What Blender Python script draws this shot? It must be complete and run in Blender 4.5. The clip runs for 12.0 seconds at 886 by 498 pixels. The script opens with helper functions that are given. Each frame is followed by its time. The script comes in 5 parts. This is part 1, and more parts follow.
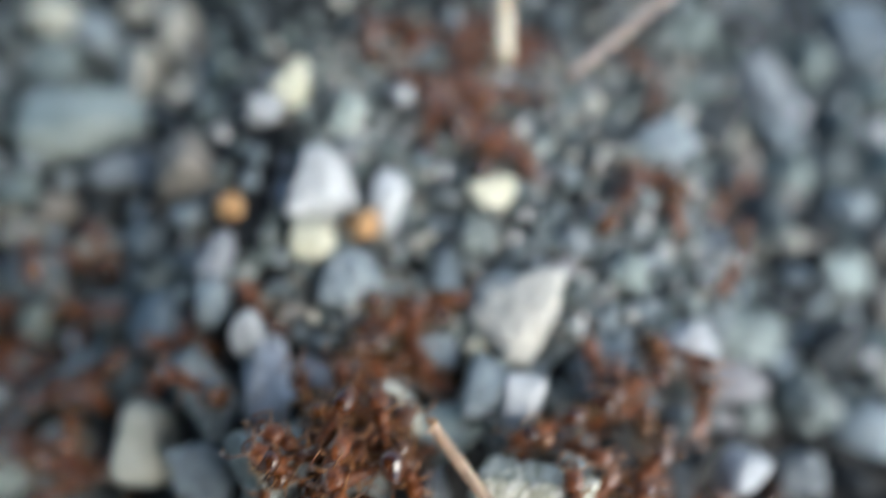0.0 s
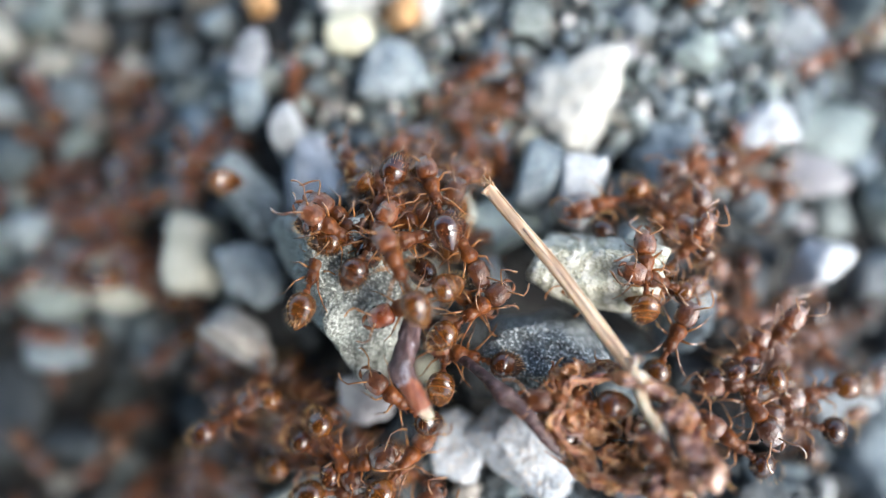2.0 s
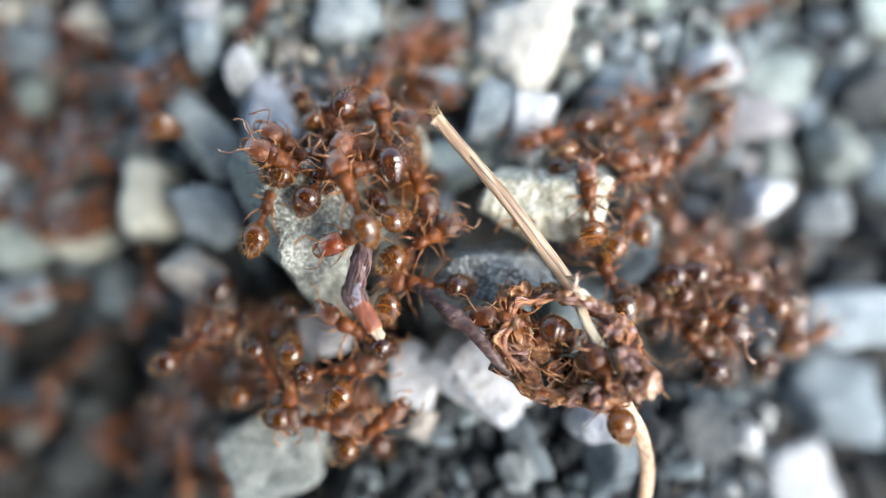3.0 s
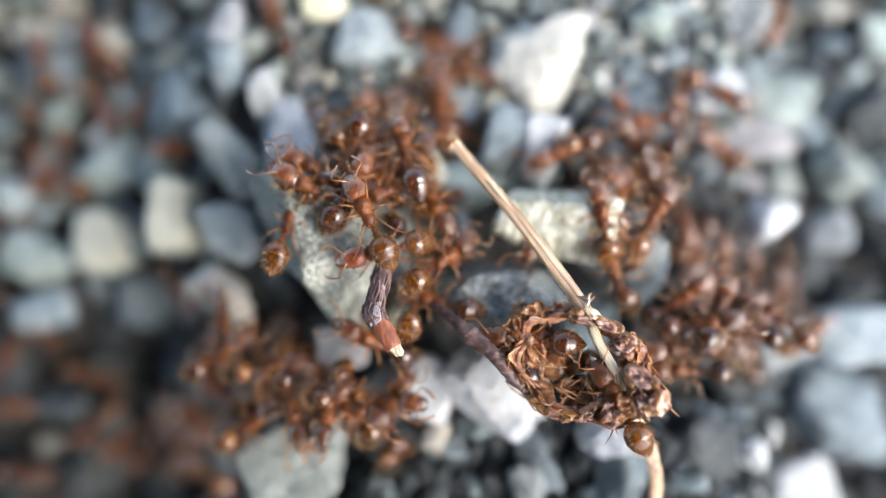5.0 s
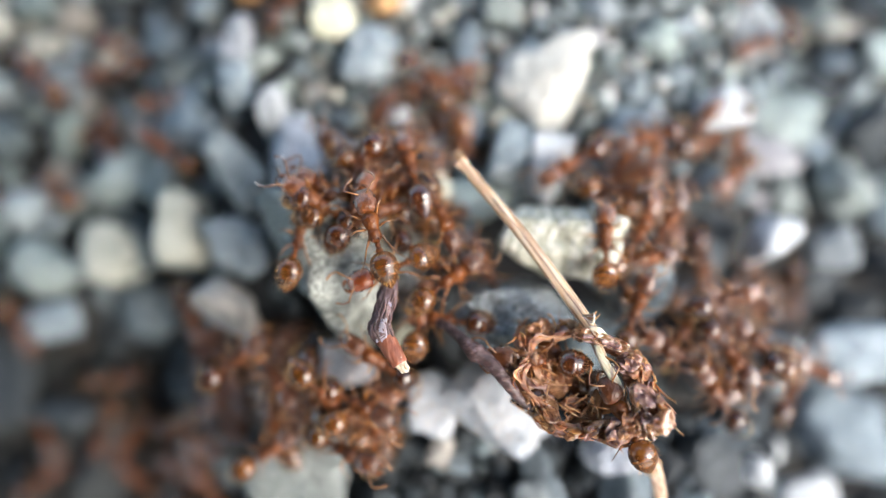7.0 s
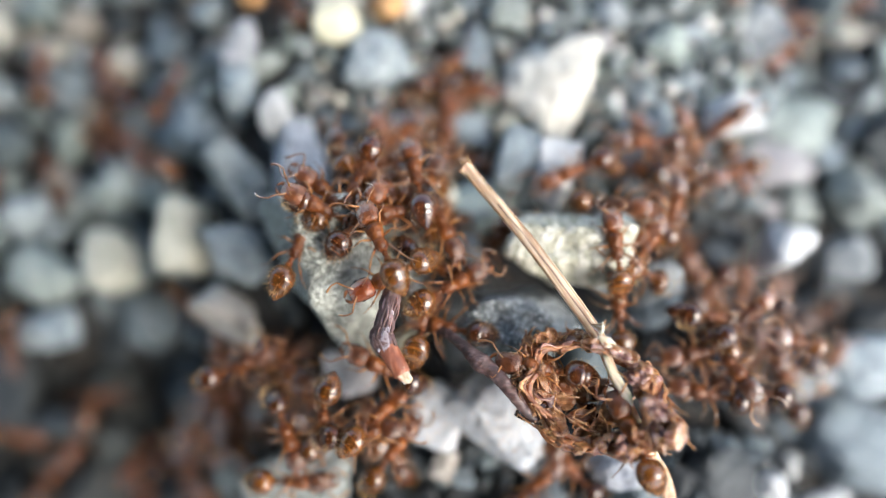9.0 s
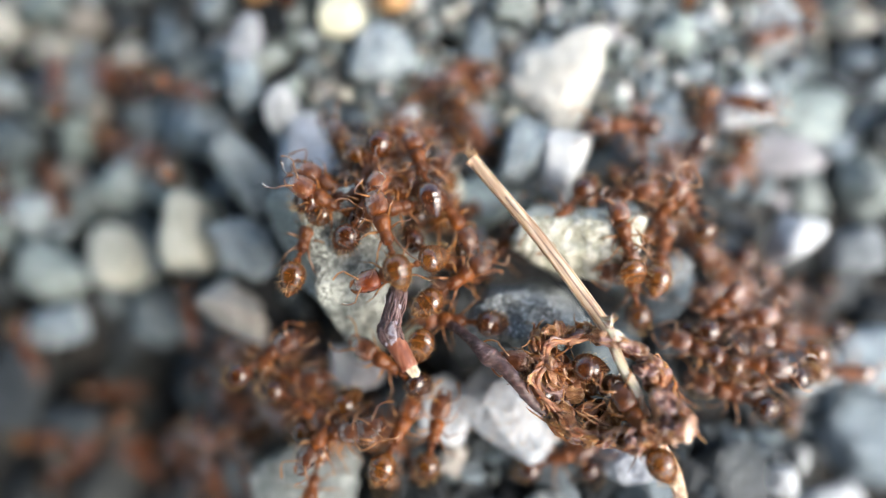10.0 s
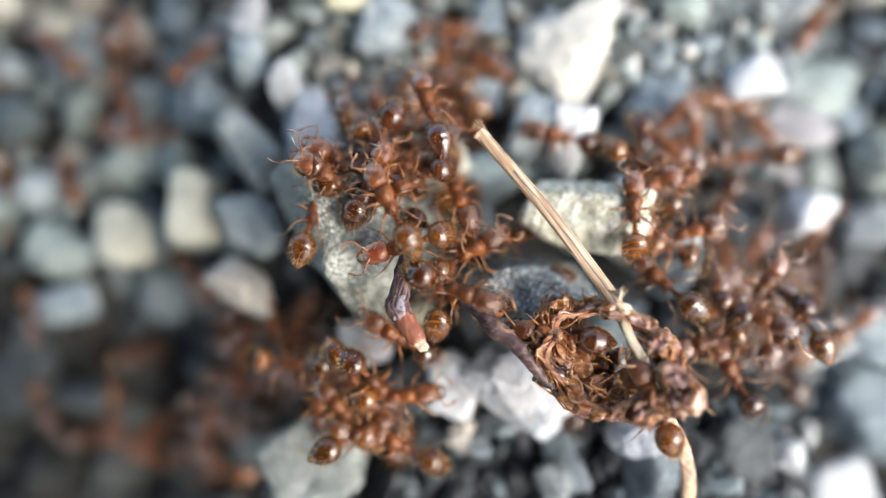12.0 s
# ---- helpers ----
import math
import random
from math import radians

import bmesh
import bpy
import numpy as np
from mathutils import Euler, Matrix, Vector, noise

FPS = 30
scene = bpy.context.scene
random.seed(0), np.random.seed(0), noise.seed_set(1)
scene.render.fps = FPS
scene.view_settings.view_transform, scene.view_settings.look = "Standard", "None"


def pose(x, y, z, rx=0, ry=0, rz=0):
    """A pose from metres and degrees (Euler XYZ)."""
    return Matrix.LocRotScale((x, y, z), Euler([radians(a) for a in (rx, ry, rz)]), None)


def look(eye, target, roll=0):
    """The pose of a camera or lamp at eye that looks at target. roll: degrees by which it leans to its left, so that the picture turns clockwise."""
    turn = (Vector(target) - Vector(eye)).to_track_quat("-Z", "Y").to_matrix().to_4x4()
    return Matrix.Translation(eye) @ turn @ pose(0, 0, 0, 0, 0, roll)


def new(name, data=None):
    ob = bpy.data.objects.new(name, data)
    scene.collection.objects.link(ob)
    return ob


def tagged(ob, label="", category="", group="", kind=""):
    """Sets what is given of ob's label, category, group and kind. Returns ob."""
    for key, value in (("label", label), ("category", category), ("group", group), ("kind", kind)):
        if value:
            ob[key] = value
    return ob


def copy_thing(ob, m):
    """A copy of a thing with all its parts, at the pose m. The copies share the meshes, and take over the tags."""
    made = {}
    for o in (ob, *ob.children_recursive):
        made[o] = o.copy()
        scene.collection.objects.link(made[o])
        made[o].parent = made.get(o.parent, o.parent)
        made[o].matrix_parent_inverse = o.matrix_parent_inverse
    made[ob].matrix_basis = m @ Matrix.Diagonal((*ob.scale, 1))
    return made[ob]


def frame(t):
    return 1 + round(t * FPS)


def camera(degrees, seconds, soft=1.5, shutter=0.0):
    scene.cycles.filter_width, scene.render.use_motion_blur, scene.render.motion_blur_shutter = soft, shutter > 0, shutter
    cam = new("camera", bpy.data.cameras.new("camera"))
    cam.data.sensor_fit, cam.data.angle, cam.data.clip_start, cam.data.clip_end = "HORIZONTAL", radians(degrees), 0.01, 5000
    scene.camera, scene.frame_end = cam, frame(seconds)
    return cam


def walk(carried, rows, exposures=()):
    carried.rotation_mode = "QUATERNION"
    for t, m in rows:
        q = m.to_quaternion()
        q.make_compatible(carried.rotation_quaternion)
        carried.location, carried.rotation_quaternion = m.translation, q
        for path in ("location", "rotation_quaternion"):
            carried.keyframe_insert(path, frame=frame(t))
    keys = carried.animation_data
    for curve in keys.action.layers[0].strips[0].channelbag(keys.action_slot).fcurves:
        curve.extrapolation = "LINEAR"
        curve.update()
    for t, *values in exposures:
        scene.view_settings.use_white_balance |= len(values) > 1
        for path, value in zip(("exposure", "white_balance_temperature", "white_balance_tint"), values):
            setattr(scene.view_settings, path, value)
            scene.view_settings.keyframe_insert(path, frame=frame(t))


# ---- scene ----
MM = 0.00085  # one unit of the plan: 0.85 millimetres, so that an ant is some 5.5 mm long
cam = camera(70.5, 12.0, soft=1.25, shutter=0.7)
cam.data.dof.use_dof = True
cam.data.dof.focus_distance = 35.0 * MM
cam.data.dof.aperture_fstop = 8.4
cam.data.dof.aperture_blades = 0
# seconds, the eye in millimetres, the turn in degrees
PATH = [
    (0.0, -1.331, 1.327, 47.679, 13.14, -1.85, 4.13),
    (0.2, -1.871, 0.903, 45.970, 10.34, 0.21, 4.37),
    (0.5, -2.436, -1.104, 44.994, 9.21, 1.45, 4.21),
    (0.7, -2.485, -3.254, 45.083, 8.73, 2.07, 4.07),
    (1.0, -2.023, -5.771, 44.358, 6.25, 1.98, 3.09),
    (1.2, -1.414, -7.351, 43.982, 6.28, 1.98, 2.68),
    (1.5, -1.334, -7.880, 42.402, 6.24, 2.31, 2.79),
    (2.0, -1.490, -7.581, 43.052, 6.14, 2.08, 2.73),
    (2.2, -1.097, -8.521, 43.579, 5.94, 2.19, 2.12),
    (2.3, -0.856, -8.635, 43.727, 4.49, 1.97, 1.87),
    (2.5, -0.139, -10.499, 45.048, 4.26, -0.28, 1.47),
    (3.0, 0.161, -10.525, 43.901, 4.26, 0.07, 1.88),
    (3.5, -0.042, -10.185, 43.605, 4.64, 0.92, 1.95),
    (5.5, -0.592, -9.944, 45.664, 4.99, 0.37, 2.30),
    (6.0, -0.570, -9.944, 45.522, 5.08, 0.61, 2.33),
    (6.5, -0.564, -9.740, 44.882, 5.86, 0.78, 2.51),
    (7.0, -0.720, -9.473, 45.639, 5.76, 0.75, 2.68),
    (9.0, -0.676, -9.593, 44.669, 6.76, 1.20, 2.92),
    (9.5, -0.491, -9.655, 44.295, 6.43, 1.86, 2.56),
    (10.0, -0.715, -9.691, 44.465, 6.33, 1.82, 2.63),
    (10.5, -0.790, -9.814, 44.432, 5.83, 2.07, 2.62),
    (11.0, -0.929, -9.918, 44.456, 5.61, 2.11, 2.65),
    (11.5, -0.787, -10.166, 44.120, 4.47, 2.69, 2.35),
    (12.0, -0.927, -10.076, 44.241, 4.62, 2.20, 2.47),
]
EXPOSURES = ((0.0, 0.28, 6250, 5), (0.5, 0.46, 6300, 5), (1.5, 0.81, 6260, 7), (2.5, 1.0, 6400, 7), (5.5, 0.99, 6580, 8), (7.0, 1.02, 6600, 8), (9.0, 0.98, 6680, 8), (12.0, 1.0, 6780, 8))
walk(cam, [(t, pose(x * MM, y * MM, z * MM, rx, ry, rz)) for t, x, y, z, rx, ry, rz in PATH], exposures=EXPOSURES)

# ---- light: a bright hazy sky, the sun low and veiled ----
SUN_UP, SUN_ROUND = 44.0, 112.0  # degrees over the ground; degrees clockwise from +y
world = bpy.data.worlds.new("sky")
scene.world = world
world.use_nodes = True
wn = world.node_tree.nodes
sky = wn.new("ShaderNodeTexSky")
sky.sky_type, sky.sun_disc = "NISHITA", False
sky.sun_elevation, sky.sun_rotation = radians(SUN_UP), radians(SUN_ROUND)
sky.dust_density, sky.air_density = 2.5, 1.0
wn["Background"].inputs["Strength"].default_value = 0.25
world.node_tree.links.new(sky.outputs["Color"], wn["Background"].inputs["Color"])
sun = new("sun", bpy.data.lights.new("sun", "SUN"))
sun.data.energy, sun.data.angle, sun.data.color = 1.9, radians(28), (1.0, 0.965, 0.92)
_d = Vector((math.sin(radians(SUN_ROUND)) * math.cos(radians(SUN_UP)), math.cos(radians(SUN_ROUND)) * math.cos(radians(SUN_UP)), math.sin(radians(SUN_UP))))
sun.matrix_world = look(_d, (0, 0, 0))


# ---- materials ----
def nodes(name):
    m = bpy.data.materials.new(name)
    m.use_nodes = True
    return m, m.node_tree.nodes, m.node_tree.links, m.node_tree.nodes["Principled BSDF"]


def ramp(n, stops):
    r = n.new("ShaderNodeValToRGB")
    while len(r.color_ramp.elements) > 1:
        r.color_ramp.elements.remove(r.color_ramp.elements[-1])
    r.color_ramp.elements[0].position = stops[0][0]
    r.color_ramp.elements[0].color = (*stops[0][1], 1)
    for p, c in stops[1:]:
        r.color_ramp.elements.new(p).color = (*c, 1)
    return r


def stone_material(name, dark, mid, light, fleck, rough=0.7, bands=False, coarse=False):
    """A rock: broad mottling, fine mineral grain, a rough face."""
    m, n, l, b = nodes(name)
    co, info = n.new("ShaderNodeTexCoord"), n.new("ShaderNodeObjectInfo")
    add = n.new("ShaderNodeVectorMath")
    add.operation = "ADD"
    mul = n.new("ShaderNodeMath")
    mul.operation, mul.inputs[1].default_value = "MULTIPLY", 0.37
    l.new(info.outputs["Random"], mul.inputs[0])
    l.new(co.outputs["Object"], add.inputs[0])
    l.new(mul.outputs[0], add.inputs[1])
    broad, grain, speck = (n.new("ShaderNodeTexNoise") for _ in range(3))
    broad.inputs["Scale"].default_value, broad.inputs["Detail"].default_value = 420, 5
    grain.inputs["Scale"].default_value, grain.inputs["Detail"].default_value = 3600, 4
    speck.inputs["Scale"].default_value, speck.inputs["Detail"].default_value = 7500, 1
    for x in (broad, grain, speck):
        l.new(add.outputs[0], x.inputs["Vector"])
    r1 = ramp(n, [(0.3, dark), (0.5, mid), (0.72, light)])
    if bands:
        wave = n.new("ShaderNodeTexWave")
        wave.inputs["Scale"].default_value, wave.inputs["Distortion"].default_value = 300, 14
        wave.inputs["Detail"].default_value, wave.inputs["Detail Scale"].default_value = 3, 1.5
        l.new(add.outputs[0], wave.inputs["Vector"])
        l.new(wave.outputs["Fac"], r1.inputs[0])
    else:
        l.new(broad.outputs["Fac"], r1.inputs[0])
    mix = n.new("ShaderNodeMixRGB")
    mix.blend_type, mix.inputs[0].default_value = "OVERLAY", 0.75
    l.new(r1.outputs[0], mix.inputs[1])
    l.new(grain.outputs["Fac"], mix.inputs[2])
    r2 = ramp(n, [(0.53, (0, 0, 0)), (0.62, (1, 1, 1))] if coarse else [(0.60, (0, 0, 0)), (0.68, (1, 1, 1))])
    l.new(speck.outputs["Fac"], r2.inputs[0])
    mix2 = n.new("ShaderNodeMixRGB")
    l.new(r2.outputs[0], mix2.inputs[0])
    l.new(mix.outputs[0], mix2.inputs[1])
    mix2.inputs[2].default_value = (*fleck, 1)
    dot = n.new("ShaderNodeTexNoise")
    dot.inputs["Scale"].default_value, dot.inputs["Detail"].default_value = (4800, 4) if coarse else (4600, 2)
    l.new(add.outputs[0], dot.inputs["Vector"])
    r3 = ramp(n, [(0.38, (0.30, 0.30, 0.29)), (0.56, (1, 1, 1))] if coarse else [(0.30, (0.35, 0.35, 0.35)), (0.42, (1, 1, 1))])
    l.new(dot.outputs["Fac"], r3.inputs[0])
    pits = n.new("ShaderNodeMixRGB")
    pits.blend_type, pits.inputs[0].default_value = "MULTIPLY", 0.8
    l.new(mix2.outputs[0], pits.inputs[1])
    l.new(r3.outputs[0], pits.inputs[2])
    mix2 = pits
    hsv = n.new("ShaderNodeHueSaturation")
    vary = n.new("ShaderNodeMapRange")
    vary.inputs["To Min"].default_value, vary.inputs["To Max"].default_value = 0.84, 1.14
    l.new(info.outputs["Random"], vary.inputs["Value"])
    l.new(vary.outputs[0], hsv.inputs["Value"])
    l.new(mix2.outputs[0], hsv.inputs["Color"])
    l.new(hsv.outputs[0], b.inputs["Base Color"])
    b.inputs["Roughness"].default_value = rough
    bump = n.new("ShaderNodeBump")
    bump.inputs["Strength"].default_value, bump.inputs["Distance"].default_value = (1.0, 0.0003) if coarse else (0.9, 0.00025)
    l.new(dot.outputs["Fac"] if coarse else grain.outputs["Fac"], bump.inputs["Height"])
    l.new(bump.outputs[0], b.inputs["Normal"])
    return m


ROCK = {
    "white": stone_material("white stone", (0.36, 0.385, 0.395), (0.48, 0.505, 0.515), (0.62, 0.645, 0.65), (0.55, 0.54, 0.5), 0.55),
    "offwhite": stone_material("creamy off-white stone", (0.43, 0.44, 0.36), (0.55, 0.56, 0.47), (0.67, 0.675, 0.59), (0.45, 0.45, 0.38), 0.6),
    "sageface": stone_material("rough sage-green stone", (0.165, 0.18, 0.16), (0.315, 0.335, 0.30), (0.46, 0.48, 0.43), (0.60, 0.62, 0.57), coarse=True),
    "heart": stone_material("stained cream stone", (0.42, 0.45, 0.45), (0.64, 0.63, 0.56), (0.80, 0.77, 0.68), (0.6, 0.57, 0.48), 0.55),
    "cream": stone_material("cream stone", (0.42, 0.42, 0.30), (0.60, 0.59, 0.45), (0.72, 0.71, 0.58), (0.4, 0.38, 0.28), 0.6),
    "cream2": stone_material("striped cream stone", (0.40, 0.395, 0.30), (0.54, 0.53, 0.42), (0.65, 0.64, 0.54), (0.66, 0.65, 0.56), 0.6, bands=True),
    "quartz": stone_material("white quartz", (0.25, 0.29, 0.335), (0.40, 0.44, 0.48), (0.56, 0.59, 0.62), (0.60, 0.43, 0.27), 0.45),
    "pale": stone_material("pale grey stone", (0.22, 0.26, 0.27), (0.34, 0.38, 0.39), (0.48, 0.52, 0.52), (0.3, 0.31, 0.32), coarse=True),
    "lavender": stone_material("lavender-grey stone", (0.36, 0.39, 0.43), (0.54, 0.575, 0.62), (0.72, 0.745, 0.78), (0.78, 0.80, 0.83), coarse=True),
    "mauve": stone_material("mauve-grey stone", (0.18, 0.175, 0.185), (0.28, 0.275, 0.285), (0.40, 0.40, 0.40), (0.22, 0.2, 0.2)),
    "bluepale": stone_material("pale blue-grey stone", (0.16, 0.215, 0.24), (0.26, 0.335, 0.365), (0.42, 0.49, 0.52), (0.6, 0.64, 0.66), coarse=True),
    "slateblue": stone_material("slate-blue stone", (0.09, 0.125, 0.15), (0.155, 0.205, 0.235), (0.25, 0.32, 0.35), (0.36, 0.4, 0.43), coarse=True),
    "bluespeck": stone_material("speckled blue-grey stone", (0.12, 0.155, 0.17), (0.22, 0.275, 0.295), (0.36, 0.42, 0.44), (0.58, 0.63, 0.65), coarse=True),
    "slate": stone_material("dark slate", (0.05, 0.066, 0.074), (0.10, 0.13, 0.142), (0.18, 0.22, 0.235), (0.42, 0.46, 0.47), 0.6),
    "slab": stone_material("flecked slate", (0.075, 0.09, 0.095), (0.145, 0.17, 0.175), (0.27, 0.30, 0.305), (0.60, 0.64, 0.65), 0.55, coarse=True),
    "shard": stone_material("speckled grey-green stone", (0.13, 0.155, 0.15), (0.23, 0.265, 0.255), (0.36, 0.40, 0.385), (0.60, 0.63, 0.61), coarse=True),
    # near-black slate: its colour carries the shade of hollows and gaps
    "shadowed": stone_material("shade-darkened black slate", (0.018, 0.022, 0.024), (0.036, 0.044, 0.048), (0.065, 0.078, 0.084), (0.2, 0.22, 0.23), 0.6),
    "greengrey": stone_material("green-grey stone", (0.11, 0.138, 0.128), (0.195, 0.235, 0.22), (0.31, 0.36, 0.34), (0.42, 0.44, 0.42), coarse=True),
    "sage": stone_material("sage-green stone", (0.20, 0.25, 0.22), (0.34, 0.40, 0.355), (0.52, 0.57, 0.52), (0.62, 0.66, 0.62)),
    "sagepale": stone_material("pale sage stone", (0.22, 0.27, 0.25), (0.34, 0.40, 0.375), (0.48, 0.53, 0.50), (0.26, 0.29, 0.27)),
    "tan": stone_material("tan-grey stone", (0.24, 0.215, 0.185), (0.36, 0.335, 0.30), (0.50, 0.475, 0.44), (0.2, 0.18, 0.15)),
    "orange": stone_material("orange-brown stone", (0.34, 0.17, 0.06), (0.52, 0.30, 0.13), (0.66, 0.46, 0.26), (0.3, 0.16, 0.08)),
}


def soil_material():
    m, n, l, b = nodes("damp grit soil")
    co = n.new("ShaderNodeTexCoord")
    a, c = n.new("ShaderNodeTexNoise"), n.new("ShaderNodeTexNoise")
    a.inputs["Scale"].default_value, a.inputs["Detail"].default_value = 900, 8
    c.inputs["Scale"].default_value, c.inputs["Detail"].default_value = 60, 4
    r = ramp(n, [(0.35, (0.022, 0.021, 0.020)), (0.6, (0.06, 0.06, 0.057)), (0.75, (0.11, 0.105, 0.095))])
    mix = n.new("ShaderNodeMixRGB")
    mix.blend_type, mix.inputs[0].default_value = "MULTIPLY", 0.5
    for x in (a, c):
        l.new(co.outputs["Object"], x.inputs["Vector"])
    l.new(a.outputs["Fac"], r.inputs[0])
    l.new(r.outputs[0], mix.inputs[1])
    l.new(c.outputs["Fac"], mix.inputs[2])
    l.new(mix.outputs[0], b.inputs["Base Color"])
    b.inputs["Roughness"].default_value = 0.9
    bump = n.new("ShaderNodeBump")
    bump.inputs["Distance"].default_value = 0.0005
    l.new(a.outputs["Fac"], bump.inputs["Height"])
    l.new(bump.outputs[0], b.inputs["Normal"])
    return m


def grit_material(name, shadowed, shards=False):
    m, n, l, b = nodes(name)
    geo, co = n.new("ShaderNodeNewGeometry"), n.new("ShaderNodeTexCoord")
    r = ramp(n, [(0.0, (0.035, 0.042, 0.045)), (0.22, (0.09, 0.112, 0.113)), (0.42, (0.19, 0.23, 0.215)), (0.62, (0.31, 0.36, 0.37)),
                 (0.77, (0.23, 0.21, 0.18)), (0.86, (0.48, 0.47, 0.40)), (0.955, (0.76, 0.76, 0.74))])
    # darker ramp, with the hollows' shade painted into the grit
    if shadowed:
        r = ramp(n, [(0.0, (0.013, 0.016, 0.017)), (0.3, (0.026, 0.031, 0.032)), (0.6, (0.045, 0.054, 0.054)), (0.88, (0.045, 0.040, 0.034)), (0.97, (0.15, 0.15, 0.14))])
    if shards:
        r = ramp(n, [(0.0, (0.016, 0.020, 0.023)), (0.45, (0.034, 0.043, 0.048)), (0.72, (0.075, 0.095, 0.105)), (0.86, (0.17, 0.215, 0.23)), (0.93, (0.18, 0.165, 0.145)), (0.965, (0.45, 0.47, 0.46))])
    r.color_ramp.interpolation = "CONSTANT"
    g = n.new("ShaderNodeTexNoise")
    g.inputs["Scale"].default_value, g.inputs["Detail"].default_value = 3000, 4
    l.new(co.outputs["Object"], g.inputs["Vector"])
    l.new(geo.outputs["Random Per Island"], r.inputs[0])
    mix = n.new("ShaderNodeMixRGB")
    mix.blend_type, mix.inputs[0].default_value = "OVERLAY", 0.6
    l.new(r.outputs[0], mix.inputs[1])
    l.new(g.outputs["Fac"], mix.inputs[2])
    l.new(mix.outputs[0], b.inputs["Base Color"])
    b.inputs["Roughness"].default_value = 0.75
    bump = n.new("ShaderNodeBump")
    bump.inputs["Distance"].default_value = 0.0001
    l.new(g.outputs["Fac"], bump.inputs["Height"])
    l.new(bump.outputs[0], b.inputs["Normal"])
    return m


def shell_material(name, dark, light, rough, clear=0.5, scale=1800, coat=0.0, sculpt=0.3, bands=False, ior=1.5):
    """Insect cuticle: amber, see-through, sculptured, glossy."""
    m, n, l, b = nodes(name)
    co, info = n.new("ShaderNodeTexCoord"), n.new("ShaderNodeObjectInfo")
    a = n.new("ShaderNodeTexNoise")
    a.inputs["Scale"].default_value, a.inputs["Detail"].default_value = scale, 3
    l.new(co.outputs["Object"], a.inputs["Vector"])
    r = ramp(n, [(0.32, dark), (0.7, light)])
    l.new(a.outputs["Fac"], r.inputs[0])
    colour = r.outputs[0]
    if bands:
        # dark plates with pale hind margins across the gaster
        cut, span = n.new("ShaderNodeSeparateXYZ"), n.new("ShaderNodeMapRange")
        l.new(co.outputs["Generated"], cut.inputs[0])
        span.inputs["From Min"].default_value, span.inputs["From Max"].default_value = 1.0, 0.0
        l.new(cut.outputs["X"], span.inputs["Value"])
        stripes = ramp(n, [(0.0, (1, 1, 1)), (0.12, (0.62, 0.62, 0.62)), (0.40, (0.5, 0.5, 0.5)), (0.46, (1.0, 1.0, 1.0)), (0.49, (0.42, 0.42, 0.42)), (0.66, (0.5, 0.5, 0.5)),
                           (0.69, (1, 1, 1)), (0.72, (0.42, 0.42, 0.42)), (0.86, (0.6, 0.6, 0.6)), (0.89, (1, 1, 1)), (0.91, (0.6, 0.6, 0.6))])
        l.new(span.outputs[0], stripes.inputs[0])
        mul = n.new("ShaderNodeMixRGB")
        mul.blend_type, mul.inputs[0].default_value = "MULTIPLY", 1.0
        l.new(colour, mul.inputs[1])
        l.new(stripes.outputs[0], mul.inputs[2])
        colour = mul.outputs[0]
    hsv, vary = n.new("ShaderNodeHueSaturation"), n.new("ShaderNodeMapRange")
    vary.inputs["To Min"].default_value, vary.inputs["To Max"].default_value = 0.6, 1.3
    l.new(info.outputs["Random"], vary.inputs["Value"])
    l.new(vary.outputs[0], hsv.inputs["Value"])
    l.new(colour, hsv.inputs["Color"])
    l.new(hsv.outputs[0], b.inputs["Base Color"])
    b.inputs["Roughness"].default_value = rough
    b.inputs["IOR"].default_value = ior
    b.inputs["Transmission Weight"].default_value = clear
    b.inputs["Coat Weight"].default_value = coat
    b.inputs["Coat Roughness"].default_value = 0.1
    bump = n.new("ShaderNodeBump")
    bump.inputs["Strength"].default_value, bump.inputs["Distance"].default_value = sculpt, 0.00009
    fine = n.new("ShaderNodeTexNoise")
    fine.inputs["Scale"].default_value, fine.inputs["Detail"].default_value = scale * 3.4, 3
    l.new(co.outputs["Object"], fine.inputs["Vector"])
    l.new(fine.outputs["Fac"], bump.inputs["Height"])
    l.new(bump.outputs[0], b.inputs["Normal"])
    return m


